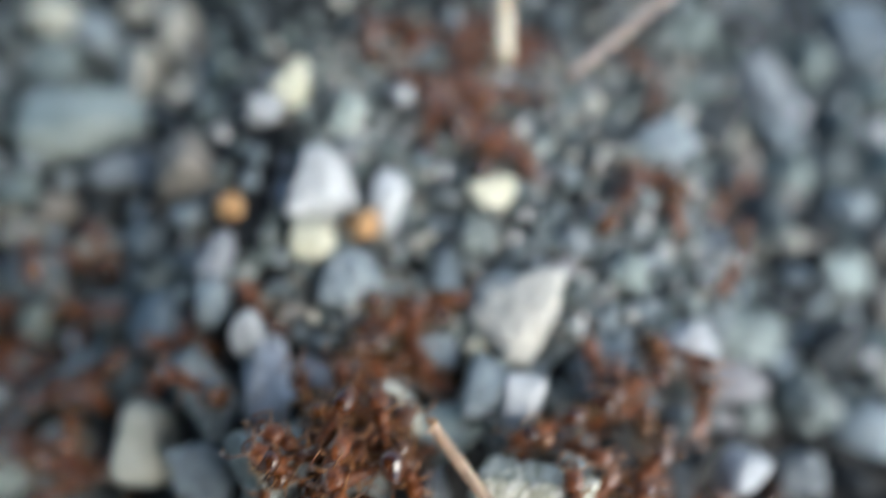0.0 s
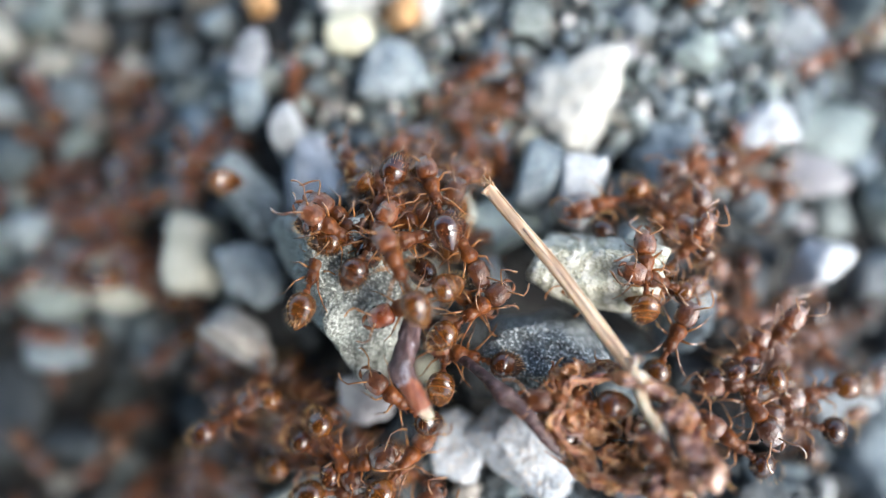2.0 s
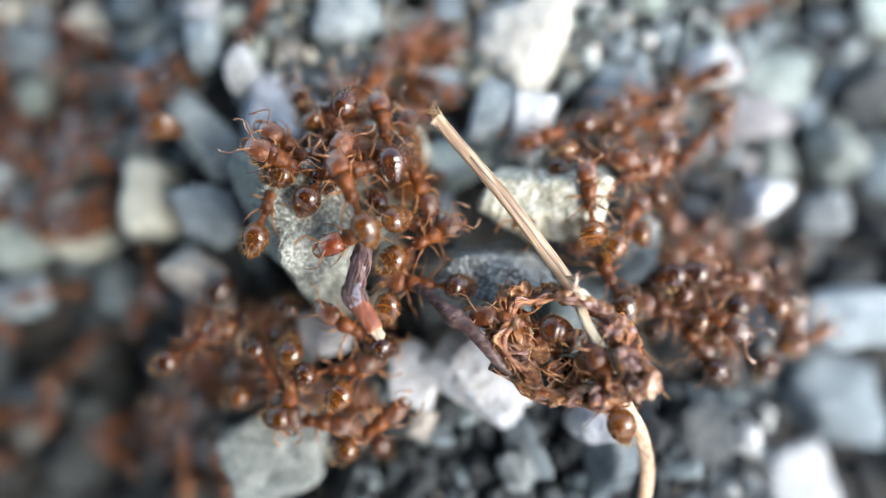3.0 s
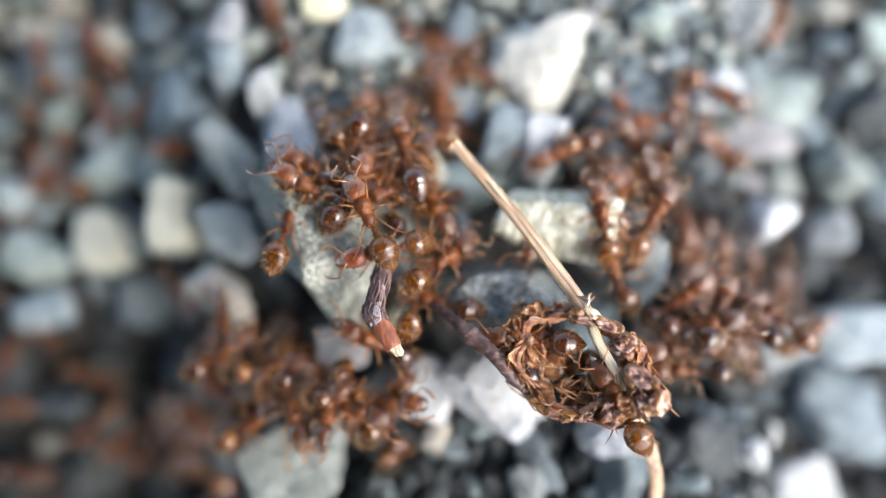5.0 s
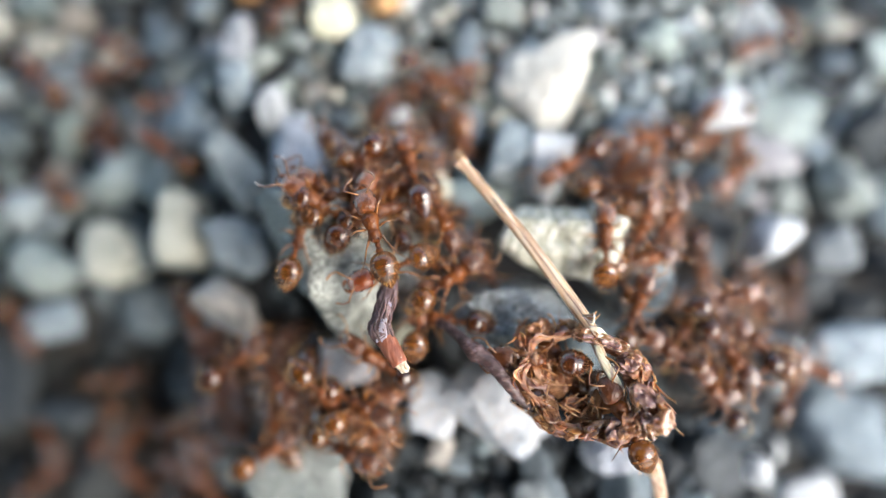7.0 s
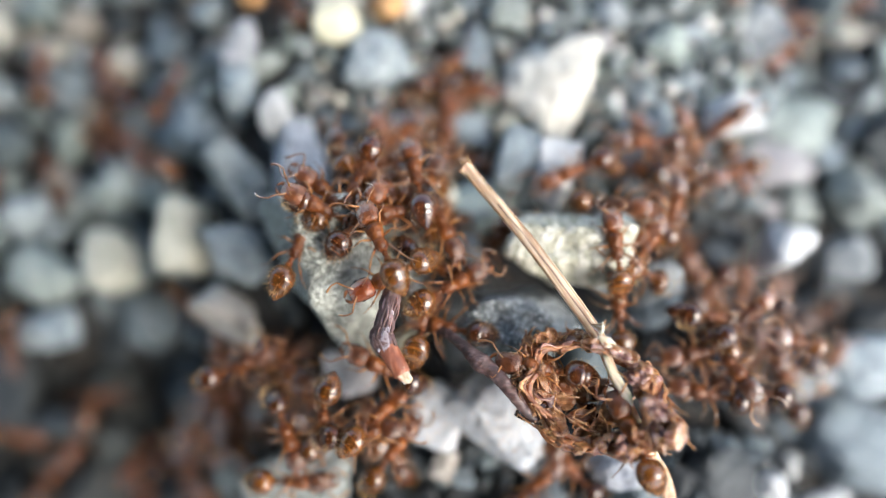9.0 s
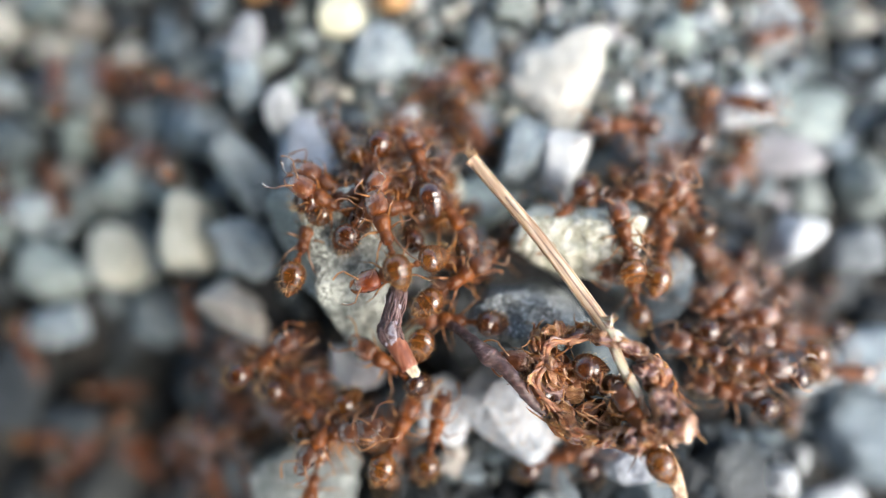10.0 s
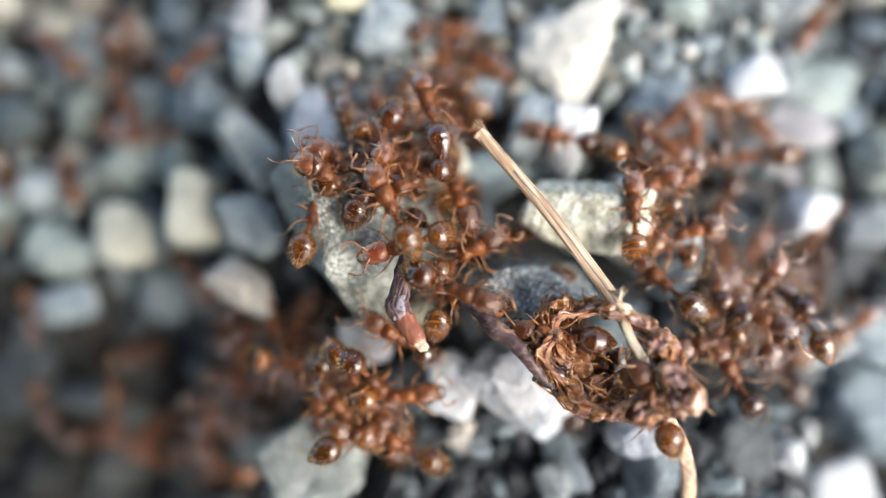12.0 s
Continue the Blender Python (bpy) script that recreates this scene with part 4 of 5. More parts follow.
def straw():
    rng = random.Random(8)
    ob = new("straw")
    lay = mm(3.2, -4.7, 9.2, 0, 0, -53)
    back = mm(3.2, -4.7, 9.2, 0, 0, -53).inverted()
    ob.matrix_basis = lay
    tagged(ob, "pale dry straw stalk leaning through a brown husk", "straw")

    def local(pts):
        return [(*((back @ (Vector((x, y, z)) * MM)) / MM), r) for x, y, z, r in pts]

    part("stalk", tube(local(STALK), 14, 5, flat=0.5, rough=0.03, rng=rng), STRAW, ob)
    for side in (1, -1):
        # darker ribs along both edges of the stalk
        rib = [(x + side * 0.72 * r * 0.78, y + side * 0.72 * r * 0.62, z + 0.1, 0.055) for x, y, z, r in STALK[1:7]]
        part("rib", tube(local(rib), 6, 6, rough=0.12, rng=rng), RIB, ob, "darker brown rib along the stalk")
    part("groove", tube(local([(x + rng.uniform(-0.03, 0.03), y, z + 0.5 * r - 0.015, 0.06) for x, y, z, r in glide(STALK[2:7], 4)]), 6, 1, flat=0.5, rough=0.3, rng=rng), GROOVE, ob, "dull brown groove down the stalk")
    for _ in range(7):
        part("splinter", tube(local([(-0.6 + rng.uniform(-0.3, 0.3), -0.35 + rng.uniform(-0.2, 0.2), 8.7, 0.12), (-0.85 + rng.uniform(-0.3, 0.5), rng.uniform(-0.2, 0.25), 8.8 + rng.uniform(-0.1, 0.3), 0.03)]), 5, 2), RIB, ob, "torn brown end")
    blade = [(7.55, -10.9, 9.75, 0.14), (7.85, -11.7, 10.0, 0.22), (8.3, -12.4, 10.1, 0.26), (8.7, -13.1, 10.1, 0.26), (8.95, -13.8, 10.0, 0.18), (9.05, -14.3, 9.85, 0.04)]
    part("split_blade", tube(local(blade), 12, 4, flat=0.4, rough=0.04, rng=rng), PALE_STRAW, ob, "pale cream split end of the stalk")
    for k in range(4):
        part("peeling_sliver", tube(local([(6.7, -9.3, 10.1, 0.07), (7.2 + rng.uniform(-0.1, 0.2), -9.3 + rng.uniform(-0.4, 0.2), 10.6, 0.09), (7.3 + rng.uniform(-0.2, 0.3), -8.85 + rng.uniform(-0.6, 0.3), 10.75, 0.02)]), 5, 3), (PITH, RIB)[k % 2], ob, "peeling sliver")
    scrap = rock(np.random.default_rng(4), 1.3, 0.6, 0.4, level=3)
    part("papery_scrap", ((scrap[0] @ np.array(Euler((0.2, 0.1, 0.15)).to_matrix()).T + np.array(local([(7.5, -10.2, 10.35, 0)])[0][:3])), scrap[1]), PITH, ob, "white papery scrap")


straw()


def far_stem(label, pts, material):
    rng = random.Random(int(pts[0][0] * 10))
    a = Vector(pts[0][:3])
    ob = part("straw", tube([(x - a.x, y - a.y, z - a.z, r) for x, y, z, r in pts], 10, 4, flat=0.75, rough=0.05, rng=rng), material)
    ob.matrix_basis = mm(*a)
    tagged(ob, label, "straw")


far_stem("pale straw lying on the gravel", [(3.3, 28.6, 0.9, 0.75), (3.0, 33.0, 1.2, 0.8), (2.6, 40.0, 1.4, 0.8)], PALE_STRAW)
far_stem("thin grey-brown stalk lying on the gravel", [(8.4, 27.4, 1.1, 0.45), (12.0, 31.0, 1.3, 0.5), (18.5, 37.5, 1.4, 0.5)], GREY_STALK)


# ---- ants ----
big_part = part


def leg_geo(side, reach, lift, splay):
    """A jointed leg from its hip at the origin: thigh up and out, shin down, thin foot."""
    def at(r, z, extra=0.0):
        a = radians(splay + extra)
        return (r * math.sin(a), side * r * math.cos(a), z)
    hip, knee, ankle, toe = (0, 0, 0), at(0.72 * reach, lift), at(1.32 * reach, lift - 0.55, 4), at(1.85 * reach, -0.52, 10)
    return joined(
        tube([(*hip, 0.05), (*[0.5 * c for c in knee], 0.058), (*[0.9 * c for c in knee], 0.04), (*knee, 0.03)], 8, 1, smooth=False),
        tube([(*knee, 0.028), (*[0.5 * (a + b) for a, b in zip(knee, ankle)], 0.04), (*ankle, 0.026)], 8, 1, smooth=False),
        tube([(*ankle, 0.024), (*[0.6 * a + 0.4 * b for a, b in zip(ankle, toe)], 0.018), (*toe, 0.013)], 6, 1, smooth=False))


def bristles(rng, centre, half, n):
    out = []
    for _ in range(n):
        d = Vector((rng.gauss(-0.2, 1), rng.gauss(0, 1), abs(rng.gauss(0, 1)) - 0.25)).normalized()
        p = Vector(centre) + Vector((d.x * half[0], d.y * half[1], d.z * half[2]))
        e = p + (d + Vector((-0.6, 0, 0.1))) * 0.14
        out.append(tube([(*p, 0.009), (*e, 0.004)], 3, 1, smooth=False))
    return joined(*out)


ANT = 1.4


def build_ant(seed, gaster_kind, curl, head_kind=None, label="reddish-brown glossy ant with amber legs", big=1.0):
    rng = random.Random(seed)

    def part(name, geo, material, parent, label=""):
        return big_part(name, ([tuple(c * ANT for c in v) for v in geo[0]], geo[1]), material, parent, label)

    ant_body = new("ant")
    tagged(ant_body, label, "ant", "swarming ants")
    j = lambda s: rng.uniform(-s, s)
    head = part("head", (
        loft([(0.78, 0.0, 0.12, 0.10), (0.76, 0.01, 0.26, 0.16), (0.82, 0.02, 0.38, 0.24), (0.94, 0.03, 0.44, 0.30), (1.14, 0.04, 0.455, 0.32), (1.36, 0.02, 0.45, 0.30), (1.56, -0.02, 0.40, 0.26), (1.72, -0.06, 0.33, 0.20), (1.80, -0.08, 0.24, 0.14), (1.83, -0.09, 0.12, 0.08)], 20)), head_kind or HEAD, ant_body)
    for s in (1, -1):
        d, f = BALLS[2]
        part("eye", (d * np.array([0.085, 0.05, 0.08]) + np.array([1.36, s * 0.425, 0.08]), f), EYE_BLACK, head, "small black eye")
        part("mandible", tube([(1.66, s * 0.24, -0.10, 0.08), (1.90, s * 0.22, -0.13, 0.08), (2.05, s * 0.03, -0.14, 0.03)], 6, 3), THORAX, head, "curved toothed jaw")
        k = j(0.15)
        part("antenna", joined(
            tube([(1.56, s * 0.16, 0.20, 0.034), (1.80 + k, s * 0.48, 0.34, 0.034), (1.95 + k, s * 0.68, 0.30, 0.03)], 6, 3),
            tube([(1.95 + k, s * 0.68, 0.30, 0.03), (2.2 + k, s * (0.62 + k), 0.18, 0.034), (2.4 + k, s * (0.48 + 2 * k), 0.02, 0.05), (2.52 + k, s * (0.40 + 2 * k), -0.06, 0.03)], 6, 3)), LEG, head, "elbowed amber feeler")
    part("thorax", joined(
        loft([(0.80, -0.02, 0.12, 0.12), (0.72, 0.0, 0.25, 0.22), (0.56, 0.05, 0.36, 0.31), (0.38, 0.06, 0.35, 0.31), (0.20, 0.03, 0.28, 0.26), (0.08, 0.0, 0.245, 0.23), (0.03, -0.01, 0.24, 0.225), (-0.06, 0.0, 0.26, 0.24), (-0.22, 0.0, 0.27, 0.245), (-0.38, -0.04, 0.22, 0.20), (-0.50, -0.08, 0.11, 0.11)], 16),
        tube([(-0.32, 0.11, 0.10, 0.05), (-0.56, 0.16, 0.22, 0.012)], 5, 2), tube([(-0.32, -0.11, 0.10, 0.05), (-0.56, -0.16, 0.22, 0.012)], 5, 2)), THORAX, ant_body)
    part("waist", loft([(-0.44, -0.08, 0.06, 0.06), (-0.54, -0.05, 0.08, 0.09), (-0.62, 0.02, 0.12, 0.16), (-0.71, -0.04, 0.09, 0.10), (-0.78, -0.02, 0.13, 0.14), (-0.87, 0.01, 0.17, 0.17), (-0.96, -0.02, 0.10, 0.10)], 12), THORAX, ant_body)
    prof = [(0.0, 0.10), (0.04, 0.24), (0.14, 0.40), (0.30, 0.52), (0.48, 0.57), (0.66, 0.575), (0.76, 0.565), (0.785, 0.54), (0.94, 0.51), (1.08, 0.45), (1.105, 0.425), (1.24, 0.34), (1.36, 0.24), (1.385, 0.21), (1.50, 0.10), (1.56, 0.02)]
    belly = part("gaster", loft([(-0.92 - big * x * math.cos(curl * x), -0.02 + 0.05 * x - x * math.sin(curl * x) * 0.9, r * big, r * 0.92 * big) for x, r in prof], 18), gaster_kind, ant_body, "shiny banded gaster")
    part("hairs", bristles(rng, (-1.54, 0, 0.0), (0.68, 0.55, 0.51), 60), HAIR, belly, "fine golden bristles")
    for hip, splay, reach in ((0.50, 46, 0.66), (0.14, -8, 0.64), (-0.14, -52, 0.82)):
        for s in (1, -1):
            leg = part("leg", leg_geo(s, reach * (1 + j(0.1)), 0.26 + j(0.12), splay + j(14)), LEG, ant_body, "thin jointed amber leg")
            leg.matrix_basis = mm(hip * ANT, s * 0.2 * ANT, -0.12 * ANT)
    return ant_body


ANT_KINDS = [build_ant(1, GASTER, 0.10), build_ant(2, GASTER, 0.35), build_ant(3, AMBER, 0.2, label="reddish-brown ant with a banded amber gaster"), build_ant(4, AMBER, 0.55, label="reddish-brown ant with a curled amber gaster"),
             build_ant(5, AMBER, 0.3, RED, "ant with an orange-red head and amber gaster"), build_ant(6, DARK, 0.12, label="ant with a near-black mirror-glossy gaster", big=1.06)]
USED = [False] * len(ANT_KINDS)
ANTS = []  # object, home, heading, manner
ant_rng = random.Random(21)


def ant(x, y, z, heading, manner, kind=None, pitch=0.0, roll=0.0, loose=1.0):
    k = ant_rng.randrange(4) if kind is None else kind
    pitch, roll = pitch + loose * ant_rng.uniform(-14, 14), roll + loose * ant_rng.uniform(-22, 22)
    if manner == "still" and loose:
        z = max(z, top(x, y) + 0.75)
    m = mm(x, y, z, roll, -pitch, heading)
    if USED[k]:
        ob = copy_thing(ANT_KINDS[k], m)
    else:
        ob, USED[k] = ANT_KINDS[k], True
        ob.matrix_basis = m
    ANTS.append((ob, x, y, z, heading, pitch, roll, manner))


# on the crown of the big stone
ant(-5.2, -5.2, 10.7, 115, "still", kind=2, pitch=-6, loose=0)
ant(-3.55, -0.75, 7.9, 108, "drift", kind=5, pitch=-14, loose=0)
ant(-10.2, -5.5, 8.0, 76, "still", kind=2, pitch=-16, loose=0)
ant(-4.5, -7.1, 9.0, 203, "still", kind=4, pitch=4, loose=0)
ant(-1.0, -7.4, 7.6, 38, "still", kind=2, pitch=-10, loose=0)
ant(-8.1, -2.8, 7.0, 4, "still", kind=1)
ant(-1.7, -3.6, 7.4, -62, "still", kind=1)
ant(-5.6, 0.4, 6.0, 184, "still", kind=1)
ant(-7.5, -1.5, 6.4, 64, "still", kind=0)
ant(-8.9, -3.4, 7.8, 152, "still", kind=1)
ant(-3.2, -1.6, 6.0, 62, "still", kind=1)
ant(-1.2, -9.9, 6.8, 172, "still", kind=1)
ant(-6.3, -1.1, 7.0, -38, "still", kind=3)
ant(-6.9, -1.4, 7.8, 248, "still", kind=0, pitch=-6, loose=0)
ant(-7.3, -3.6, 8.0, 8, "still", kind=2, pitch=-8, loose=0)
ant(-2.2, -6.2, 7.0, -23, "still", kind=1)
ant(-2.6, -9.6, 6.4, 80, "still", kind=3, pitch=-30)
ant(-5.4, -2.4, 7.0, 17, "still", kind=0)
ant(-8.9, 0.5, 5.0, 112, "still", kind=0)
ant(-5.0, -12.6, 5.2, 150, "still", kind=1)
ant(-4.6, -3.4, 8.4, 200, "still", kind=1)
ant(-8.6, -2.4, 7.9, 152, "still", kind=3)
ant(-6.7, -3.5, 8.8, 66, "still", kind=1, pitch=-16)
for _ in range(7):
    u, v = ant_rng.uniform(-9.2, -1.0), ant_rng.uniform(-5.2, 1.5)
    if math.hypot(u + 5.4, v + 4.6) < 2.6:
        continue
    ant(u, v, top(u, v) + ant_rng.uniform(0.8, 1.6), ant_rng.uniform(0, 360), "still", kind=ant_rng.choice((0, 1, 1, 3)), pitch=ant_rng.uniform(-35, 15))
# in and on the husk
ant(4.1, -11.9, 9.0, 176, "still", kind=0, pitch=-4, loose=0)
ant(6.2, -13.5, 7.8, 15, "still", kind=0, pitch=-8, loose=0)
ant(9.1, -15.0, 10.0, 118, "still", kind=2, pitch=-3, loose=0)
ant(6.0, -13.0, 8.0, 130, "still", kind=1, pitch=8, loose=0)
ant(8.6, -4.6, 7.4, 96, "still", kind=3, pitch=-8, loose=0)
ant(-6.7, 4.2, 3.0, 22, "mill")
ant(-6.2, 2.2, 3.0, 152, "mill")
ant(-3.4, 6.9, 2.0, 42, "mill")
ant(-2.0, 5.1, 2.0, 102, "mill")
ant(-1.6, 7.2, 2.0, 202, "mill")
ant(-4.4, 2.7, 3.0, -28, "mill")
ant(-7.2, 1.2, 3.6, 62, "mill")
ant(9.5, -0.9, 4.8, -23, "mill")
ant(11.0, -3.1, 5.4, 62, "mill")
ant(11.8, -5.0, 5.4, 37, "mill")
ant(10.5, -6.1, 5.2, 152, "mill")
ant(13.0, -2.3, 4.5, 82, "mill")
ant(10.0, -8.2, 6.0, 102, "mill")
ant(14.1, -11.5, 5.0, 172, "mill")
ant(17.1, -8.6, 4.8, 32, "mill")
ant(20.4, -7.0, 3.4, 62, "mill")
ant(25.0, -8.6, -0.3, -18, "mill")
ant(18.4, -12.3, 4.5, 202, "mill")
ant(22.7, -13.5, 1.6, 102, "mill")
ant(15.7, -13.8, 4.6, 142, "mill")
ant(25.6, -11.6, -0.8, 12, "mill")
ant(20.0, -10.2, 4.1, 152, "mill")
ant(16.3, -11.0, 5.3, -28, "mill")
ant(15.0, -9.0, 4.5, 42, "mill")
ant(-16.7, -13.4, 1.1, 202, "mill")
ant(-14.1, -12.7, 3.0, 22, "mill")
ant(-12.0, -13.9, 3.9, -18, "mill")
ant(-10.1, -16.1, 5.0, -58, "mill")
ant(-8.3, -15.9, 5.8, -88, "mill")
ant(-6.5, -16.1, 6.0, -8, "mill")
ant(-4.9, -16.0, 5.8, 32, "mill")
ant(-15.4, -13.2, 2.4, 122, "mill")
ant(-16.1, -15.3, 0.1, -28, "mill")
ant(-7.7, -17.6, 5.6, 12, "mill")
ant(-13.2, -16.7, 1.6, 162, "mill")
ant(-19.9, -13.7, -1.0, 62, "mill")
ant(-22.9, 8.1, -2.1, 12, "walk")
ant(-37.8, 2.9, -7.5, 212, "leave")
ant(-35.2, 1.1, -7.5, 212, "leave")
ant(-38.4, -2.5, -7.5, 172, "leave")
ant(-38.9, -6.4, -7.5, 192, "leave")
ant(-31.9, 3.1, -7.5, -18, "walk")
ant(-27.8, 4.3, -5.9, 162, "walk")
ant(-40.2, 0.9, -7.5, 182, "leave")
ant(-38.2, -4.7, -7.5, 182, "leave")
ant(-26.4, -22.0, -10.4, 52, "mill")
ant(-33.7, -17.6, -12.0, 12, "mill")
ant(-37.8, -13.1, -9.6, -58, "mill")
ant(-19.8, -24.8, -4.8, 132, "mill")
ant(-29.1, -26.3, -11.5, 172, "mill")
ant(-35.7, -25.2, -12.0, 32, "walk")
ant(-39.7, -21.9, -12.0, -18, "mill")
ant(16.1, 4.3, 1.9, 72, "mill")
ant(14.2, 1.6, 2.0, 102, "mill")
ant(16.1, -2.3, 2.9, -78, "mill")
ant(12.2, 0.7, 2.5, 22, "mill")
ant(-4.0, 33.0, -3.0, 22, "mill")
ant(-0.0, 30.7, -2.3, 102, "mill")
ant(-0.7, 24.0, 0.1, 142, "mill")
ant(2.3, 22.1, 0.7, -18, "mill")
ant(-8.7, 32.5, -2.9, 62, "mill")
ant(-6.5, 35.4, -3.6, 202, "mill")
ant(1.8, 35.7, -3.6, 82, "mill")
ant(-1.2, 34.7, -3.4, 2, "mill")
ant(1.6, 26.1, -0.6, 52, "mill")
ant(14.5, 18.2, 1.0, 62, "mill")
ant(27.2, 17.5, -6.1, 32, "mill")
ant(17.3, 27.4, -1.5, 102, "mill")
ant(15.9, 32.6, -3.1, -58, "mill")
ant(-5.8, 3.4, 2.0, 32, "mill")
ant(-5.2, 1.8, 3.0, 82, "mill")
ant(-0.6, 3.4, 2.0, -48, "mill")
ant(-16.3, 18.0, 0.9, 102, "walk")


ROAMERS = []


def roaming_ant(kind, stops):
    """An ant that goes from stop to stop: seconds, place, heading."""
    ant(*stops[0][1:], "roam", kind)
    ROAMERS.append((ANTS.pop()[0], stops))


roaming_ant(0, [(0, -16.2, -14.7, 3.6, 42), (9, -14.6, -12.9, 4.0, 32), (10, -13.7, -12.8, 5.0, 32), (10.3, -11.4, -12.0, 6.6, 40), (10.6, -8.6, -10.8, 8.6, 44), (10.8, -6.9, -10.3, 10.0, 32), (11.0, -5.0, -9.6, 10.8, 8), (11.2, -3.5, -8.8, 11.0, 2), (11.5, -2.3, -9.5, 10.8, -8), (12, -1.3, -9.7, 10.2, -18)])
roaming_ant(1, [(0, 5.4, -2.6, 4.6, 252), (3, 6.0, -4.0, 6.0, 242), (5.5, 5.4, -5.4, 5.6, 232), (6, 4.2, -6.8, 5.0, 217), (6.5, 2.8, -8.2, 5.0, 152), (7, 1.1, -6.7, 4.6, 112), (9, 1.4, -4.3, 4.2, 62), (12, 1.6, -6.3, 4.2, 32)])
roaming_ant(0, [(0, 7.2, -0.3, 4.2, 202), (9, 6.7, 1.2, 4.2, 212), (10.5, 4.5, -4.7, 6.6, 242), (11, 3.8, -6.2, 5.6, 237), (11.5, 2.9, -8.0, 5.2, 217), (12, 2.5, -9.4, 5.2, 192)])
roaming_ant(1, [(0, 13.8, 3.0, 2.5, 202), (9, 11.7, 3.2, 3.5, 192), (10.5, 8.3, 4.0, 3.2, 182), (11.5, 5.3, 1.1, 3.2, 177), (12, 4.7, 0.8, 3.2, 172)])
roaming_ant(2, [(0, -4.9, -20.6, 4.0, 62), (3, -3.9, -18.8, 5.0, 42), (5.5, -4.0, -15.9, 5.4, 62), (7, -5.3, -17.0, 5.2, 82), (9, -4.4, -17.7, 4.8, 62), (10.5, -1.2, -16.2, 5.4, 86), (11, -1.4, -18.2, 5.0, 102), (11.5, -3.1, -19.7, 4.8, 152), (12, -5.0, -19.2, 5.0, 162)])
roaming_ant(2, [(0, -11.5, -17.4, 3.0, 22), (3, -10.6, -16.9, 3.4, 12), (5.5, -13.9, -18.8, 3.0, 42), (7, -12.5, -19.2, 3.4, 32), (9, -10.4, -19.9, 4.0, 22), (10.5, -9.4, -20.5, 4.6, -158), (11, -8.0, -20.0, 4.6, 102), (11.5, -7.3, -18.5, 5.0, 122), (12, -8.5, -17.0, 5.4, 142)])


roaming_ant(0, [(0, 2.0, -33.0, 1.0, 70), (7, 2.6, -31.0, 1.0, 75), (8.8, 4.9, -19.6, 2.6, 60), (10.0, 5.6, -18.2, 2.6, 20), (12, 8.4, -16.6, 1.0, 40)])
roaming_ant(1, [(0, 8.6, -33.0, 1.0, 100), (7.0, 8.2, -31.0, 1.0, 110), (8.8, 7.4, -18.6, 2.6, 150), (10.0, 6.7, -17.4, 2.6, 120), (12, 6.4, -14.4, 1.2, 100)])


# stones that no ant walks on: place and radius
BARE = ((-7.5, 10.2, 2.8), (5.4, 7.4, 3.6), (-17.2, -9.6, 2.8), (-21.6, -4.0, 4.4), (-27.9, -6.3, 3.8), (-16.4, -5.5, 2.7), (21.4, -3.0, 2.9), (26.3, -3.6, 2.5), (-10.6, -21.6, 4.4))


def swarm(n, x0, x1, y0, y1, manner="mill"):
    """More ants, scattered over a stretch of the gravel."""
    for _ in range(n):
        x, y = ant_rng.uniform(x0, x1), ant_rng.uniform(y0, y1)
        if any(math.hypot(x - a, y - b) < r for a, b, r in (BARE[3:4] if manner == "leave" else BARE)):
            continue
        ant(x, y, top(x, y) + 0.9, ant_rng.uniform(150, 260) if manner == "leave" else ant_rng.uniform(0, 360), manner)


swarm(18, -40, -19, -10, 5, "leave")
swarm(4, -40, -30, 2, 12)
swarm(4, -46, -36, -8, 3)
swarm(3, 25, 36, 16, 25)
swarm(9, -34, -15, -25, -15)
swarm(8, -20, -12, -20, -12)
swarm(4, -4, 3, 3, 9)
swarm(4, 16, 22, -14, -9)
swarm(5, 22, 28, -10, -4)
swarm(5, -14, -3, -18.5, -15.5)
swarm(2, 10, 26, 5, 14)
swarm(3, 14, 28, 14, 22)
swarm(6, -22, -14, -16, -9)
swarm(5, 8, 20, -4, 5)
swarm(12, -7, 7, 19, 36)
swarm(6, -34, -18, -13, -5, "leave")
swarm(8, 15, 25, -13, -4)
swarm(8, -6, 5, 20, 36)
swarm(4, -22, -12, -20, -12)


def stance(x, y, heading):
    """Height, pitch and roll of an ant that stands on the stones."""
    c, s = math.cos(radians(heading)), math.sin(radians(heading))
    a, b = top(x + 1.1 * c, y + 1.1 * s), top(x - 1.1 * c, y - 1.1 * s)
    d, e = top(x - 0.9 * s, y + 0.9 * c), top(x + 0.9 * s, y - 0.9 * c)
    z = max(top(x, y), 0.5 * (a + b))
    return z + 0.8, max(-38, min(38, math.degrees(math.atan2(a - b, 2.2)))), max(-30, min(30, math.degrees(math.atan2(d - e, 1.8))))


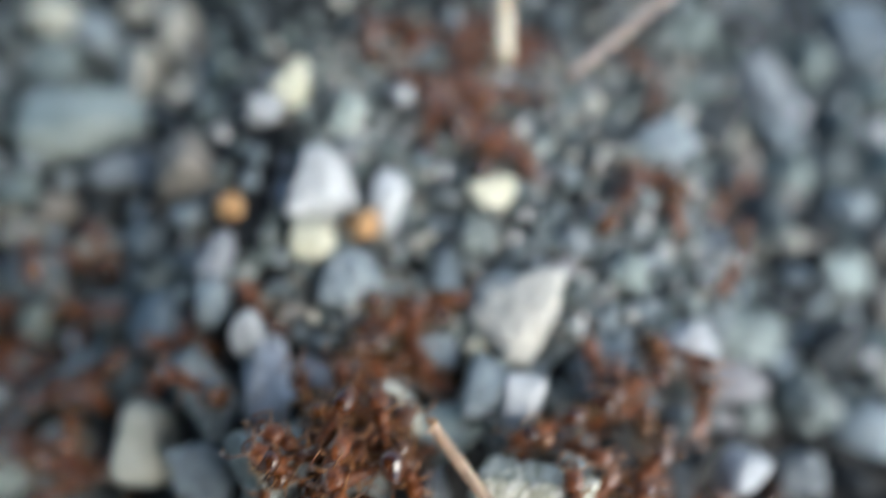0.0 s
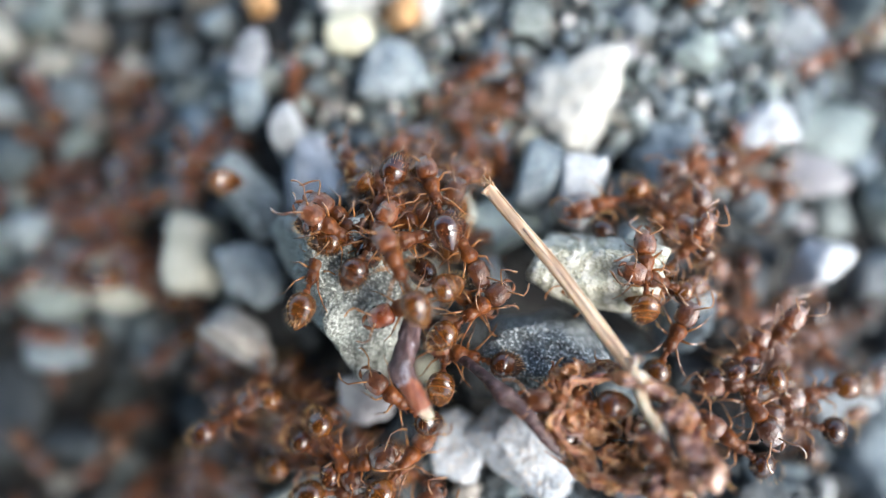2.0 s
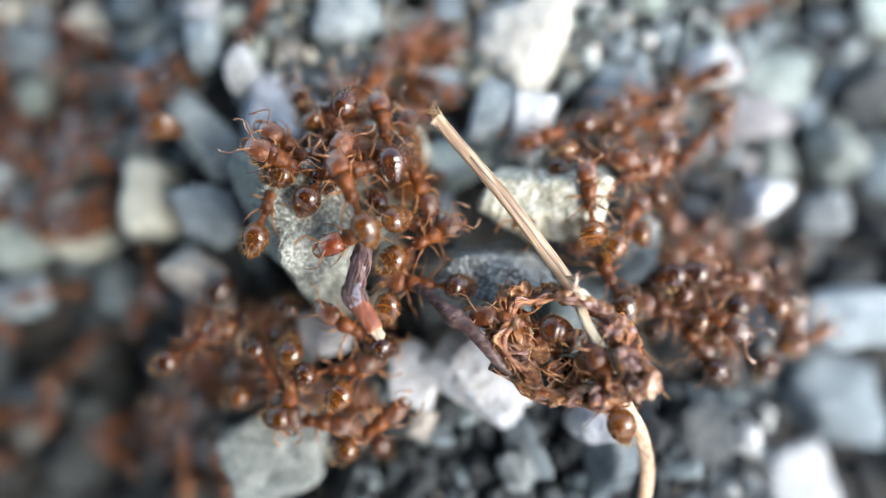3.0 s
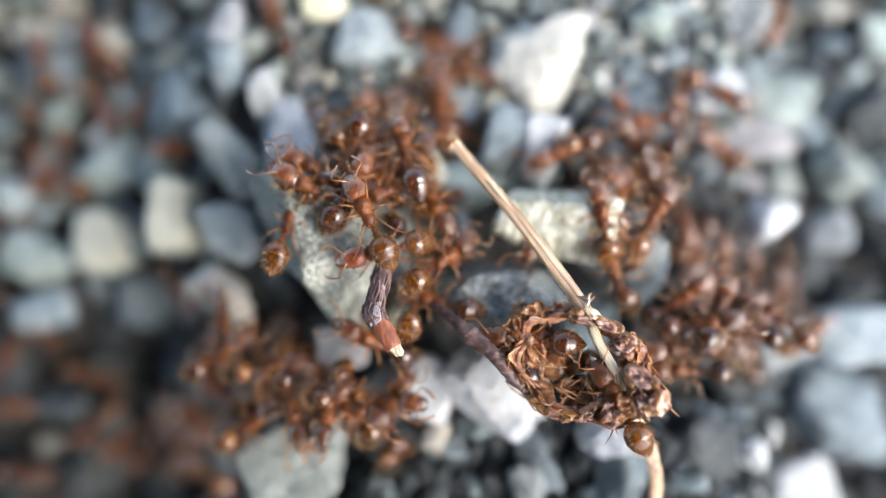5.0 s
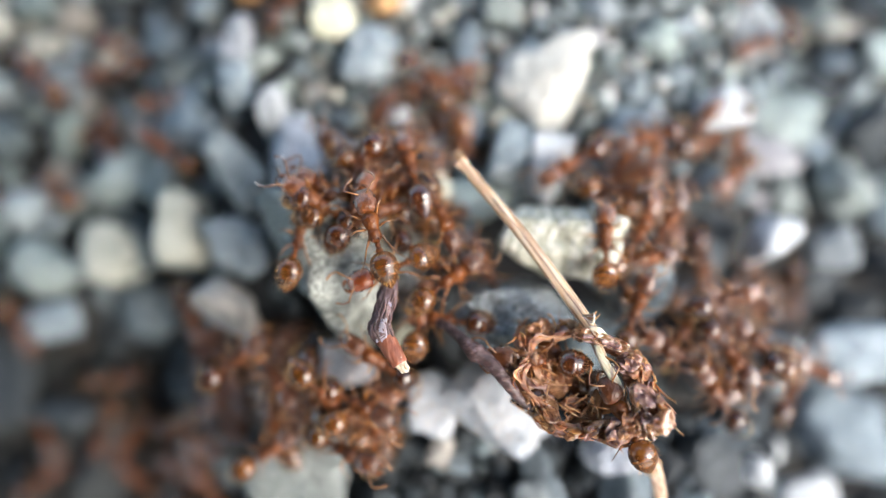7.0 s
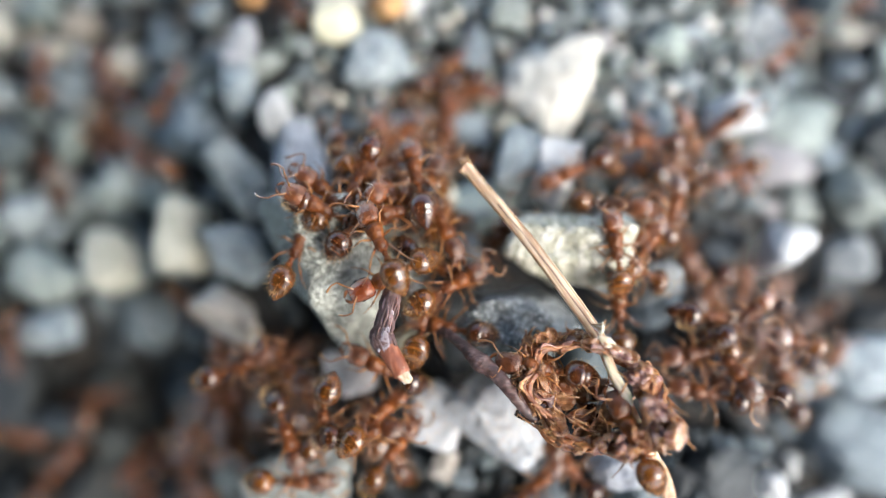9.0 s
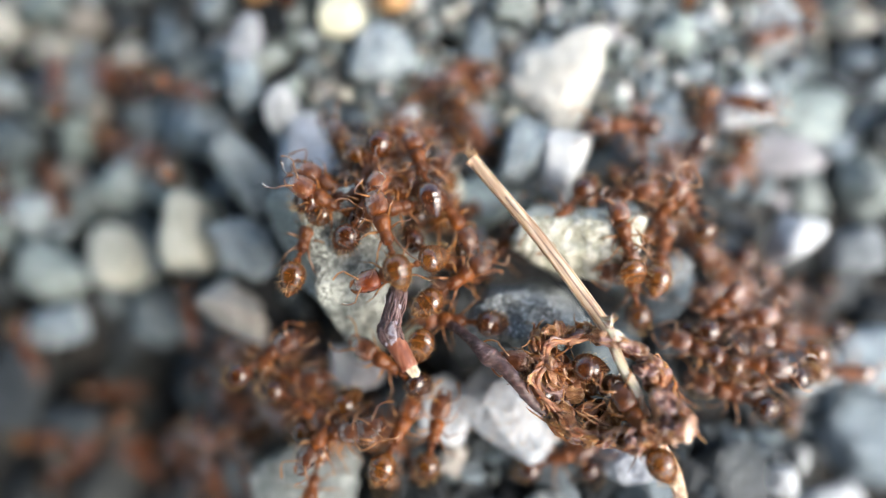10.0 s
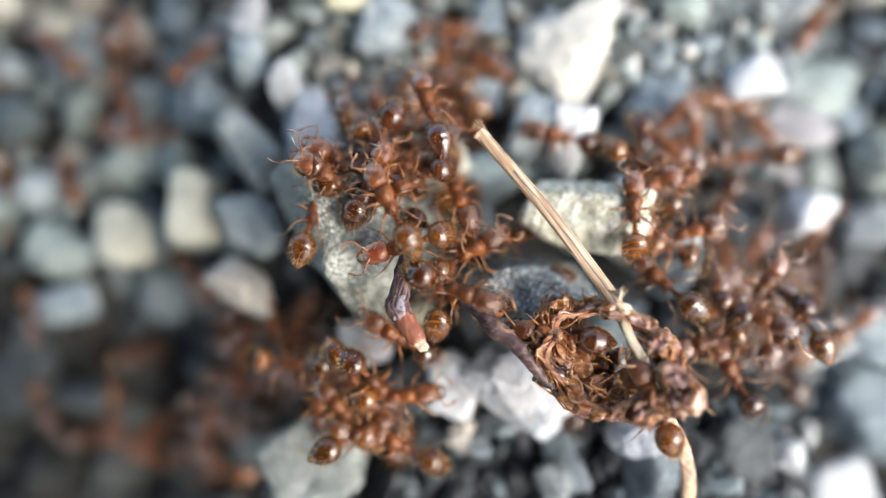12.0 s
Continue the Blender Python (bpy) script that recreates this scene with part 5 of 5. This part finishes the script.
def ant_rows(ob, x, y, z, heading, pitch, roll, manner, rng):
    rows = []
    p = [rng.uniform(0, 6.28) for _ in range(8)]
    f = [rng.uniform(0.8, 2.1) for _ in range(8)]
    if manner == "still":
        for i in range(25):
            t = i * 0.5
            w = lambda k, a: a * math.sin(f[k] * t + p[k]) + 0.5 * a * math.sin(2.3 * f[k] * t + p[k + 1])
            rows.append((t, mm(x + w(0, 0.12), y + w(1, 0.12), z + w(2, 0.05), roll + w(3, 4), -pitch + w(4, 4), heading + w(5, 6))))
        return rows
    if manner == "drift":
        for i in range(25):
            t = i * 0.5
            k = ease((t - 9.8) / 2.2)
            rows.append((t, mm(x + 0.1 * math.sin(t * 1.7) - 0.2 * k, y + 0.1 * math.sin(t * 1.1 + 1) + 2.0 * k, z, roll, -pitch, heading + 5 * math.sin(1.3 * t))))
        return rows
    if manner in ("mill", "leave"):
        start = rng.uniform(3.3, 3.9)
        for i in range(61):
            t = i * 0.2
            gone = ease((t - start) / 2.0) if manner == "leave" else 0.0
            w = lambda k, a: a * math.sin(f[k] * t + p[k]) + 0.45 * a * math.sin(2.3 * f[k] * t + p[k + 1])
            u, v, h = x + w(0, 0.8) - 24 * gone, y + w(1, 0.8) - 7 * gone, heading + w(2, 30)
            zz, a, b = stance(u, v, h)
            zz = max(z, zz) if z > 3.5 else zz
            rows.append((t, mm(u, v, zz + w(3, 0.06), b * 0.7 + w(4, 4), -a * 0.7 + w(5, 4), h)))
        return rows
    speed, h, u, v = rng.uniform(1.2, 2.2), heading, x, y
    u, v = x - 6 * speed * math.cos(radians(h)), y - 6 * speed * math.sin(radians(h))
    for i in range(61):
        t = i * 0.2
        h = heading + 30 * math.sin(f[0] * t + p[0]) + 14 * math.sin(2.6 * f[1] * t + p[1])
        go = speed * 0.2 * (0.55 + 0.45 * math.sin(f[2] * t * 1.5 + p[2]))
        u, v = u + go * math.cos(radians(h)), v + go * math.sin(radians(h))
        zz, a, b = stance(u, v, h)
        rows.append((t, mm(u, v, zz, b * 0.7, -a * 0.7, h)))
    return rows


def smoothed(rows):
    """Evens out the height and tilt from row to row."""
    out = []
    for i, (t, m) in enumerate(rows):
        near = [rows[min(max(i + k, 0), len(rows) - 1)][1] for k in (-1, 0, 0, 1)]
        place = sum((q.translation for q in near), Vector()) / 4
        turn = near[0].to_quaternion().slerp(near[3].to_quaternion(), 0.5).slerp(m.to_quaternion(), 0.5)
        out.append((t, Matrix.LocRotScale(place, turn, None)))
    return out


def motions():
    rng = random.Random(77)
    for ob, stops in ROAMERS:
        line, times = [], [q[0] for q in stops]
        for i in range(49):
            t = i * 0.25
            x, y, z, h = (float(np.interp(t, times, [q[k] for q in stops])) for k in (1, 2, 3, 4))
            line.append((t, mm(x + 0.15 * math.sin(2.1 * t), y + 0.15 * math.sin(1.7 * t + 1), z, 5 * math.sin(3 * t), -8 + 5 * math.sin(2.3 * t), h + 8 * math.sin(1.9 * t))))
        walk(ob, smoothed(smoothed(line)))
        for k, q in enumerate(c for c in ob.children if c.name.startswith("leg")):
            base = q.matrix_basis.copy()
            walk(q, [(i * 0.2, base @ pose(0, 0, 0, 6 * math.cos(2.2 * i + 2.1 * k), 0, 18 * math.sin(2.2 * i + 2.1 * k))) for i in range(61)])
    for ob, *rest in ANTS:
        walk(ob, smoothed(ant_rows(ob, *rest, rng)))
        busy = rest[-1] != "still"
        for q in ob.children:
            if not q.name.startswith("leg"):
                continue
            base, p0, swing = q.matrix_basis.copy(), rng.uniform(0, 6.28), 14 if busy else 6
            step = 0.3 if busy else 1.0
            walk(q, [(i * step, base @ pose(0, 0, 0, swing * 0.4 * math.cos(1.9 * i + p0), 0, swing * math.sin(1.9 * i + p0))) for i in range(int(12 / step) + 1)])


motions()
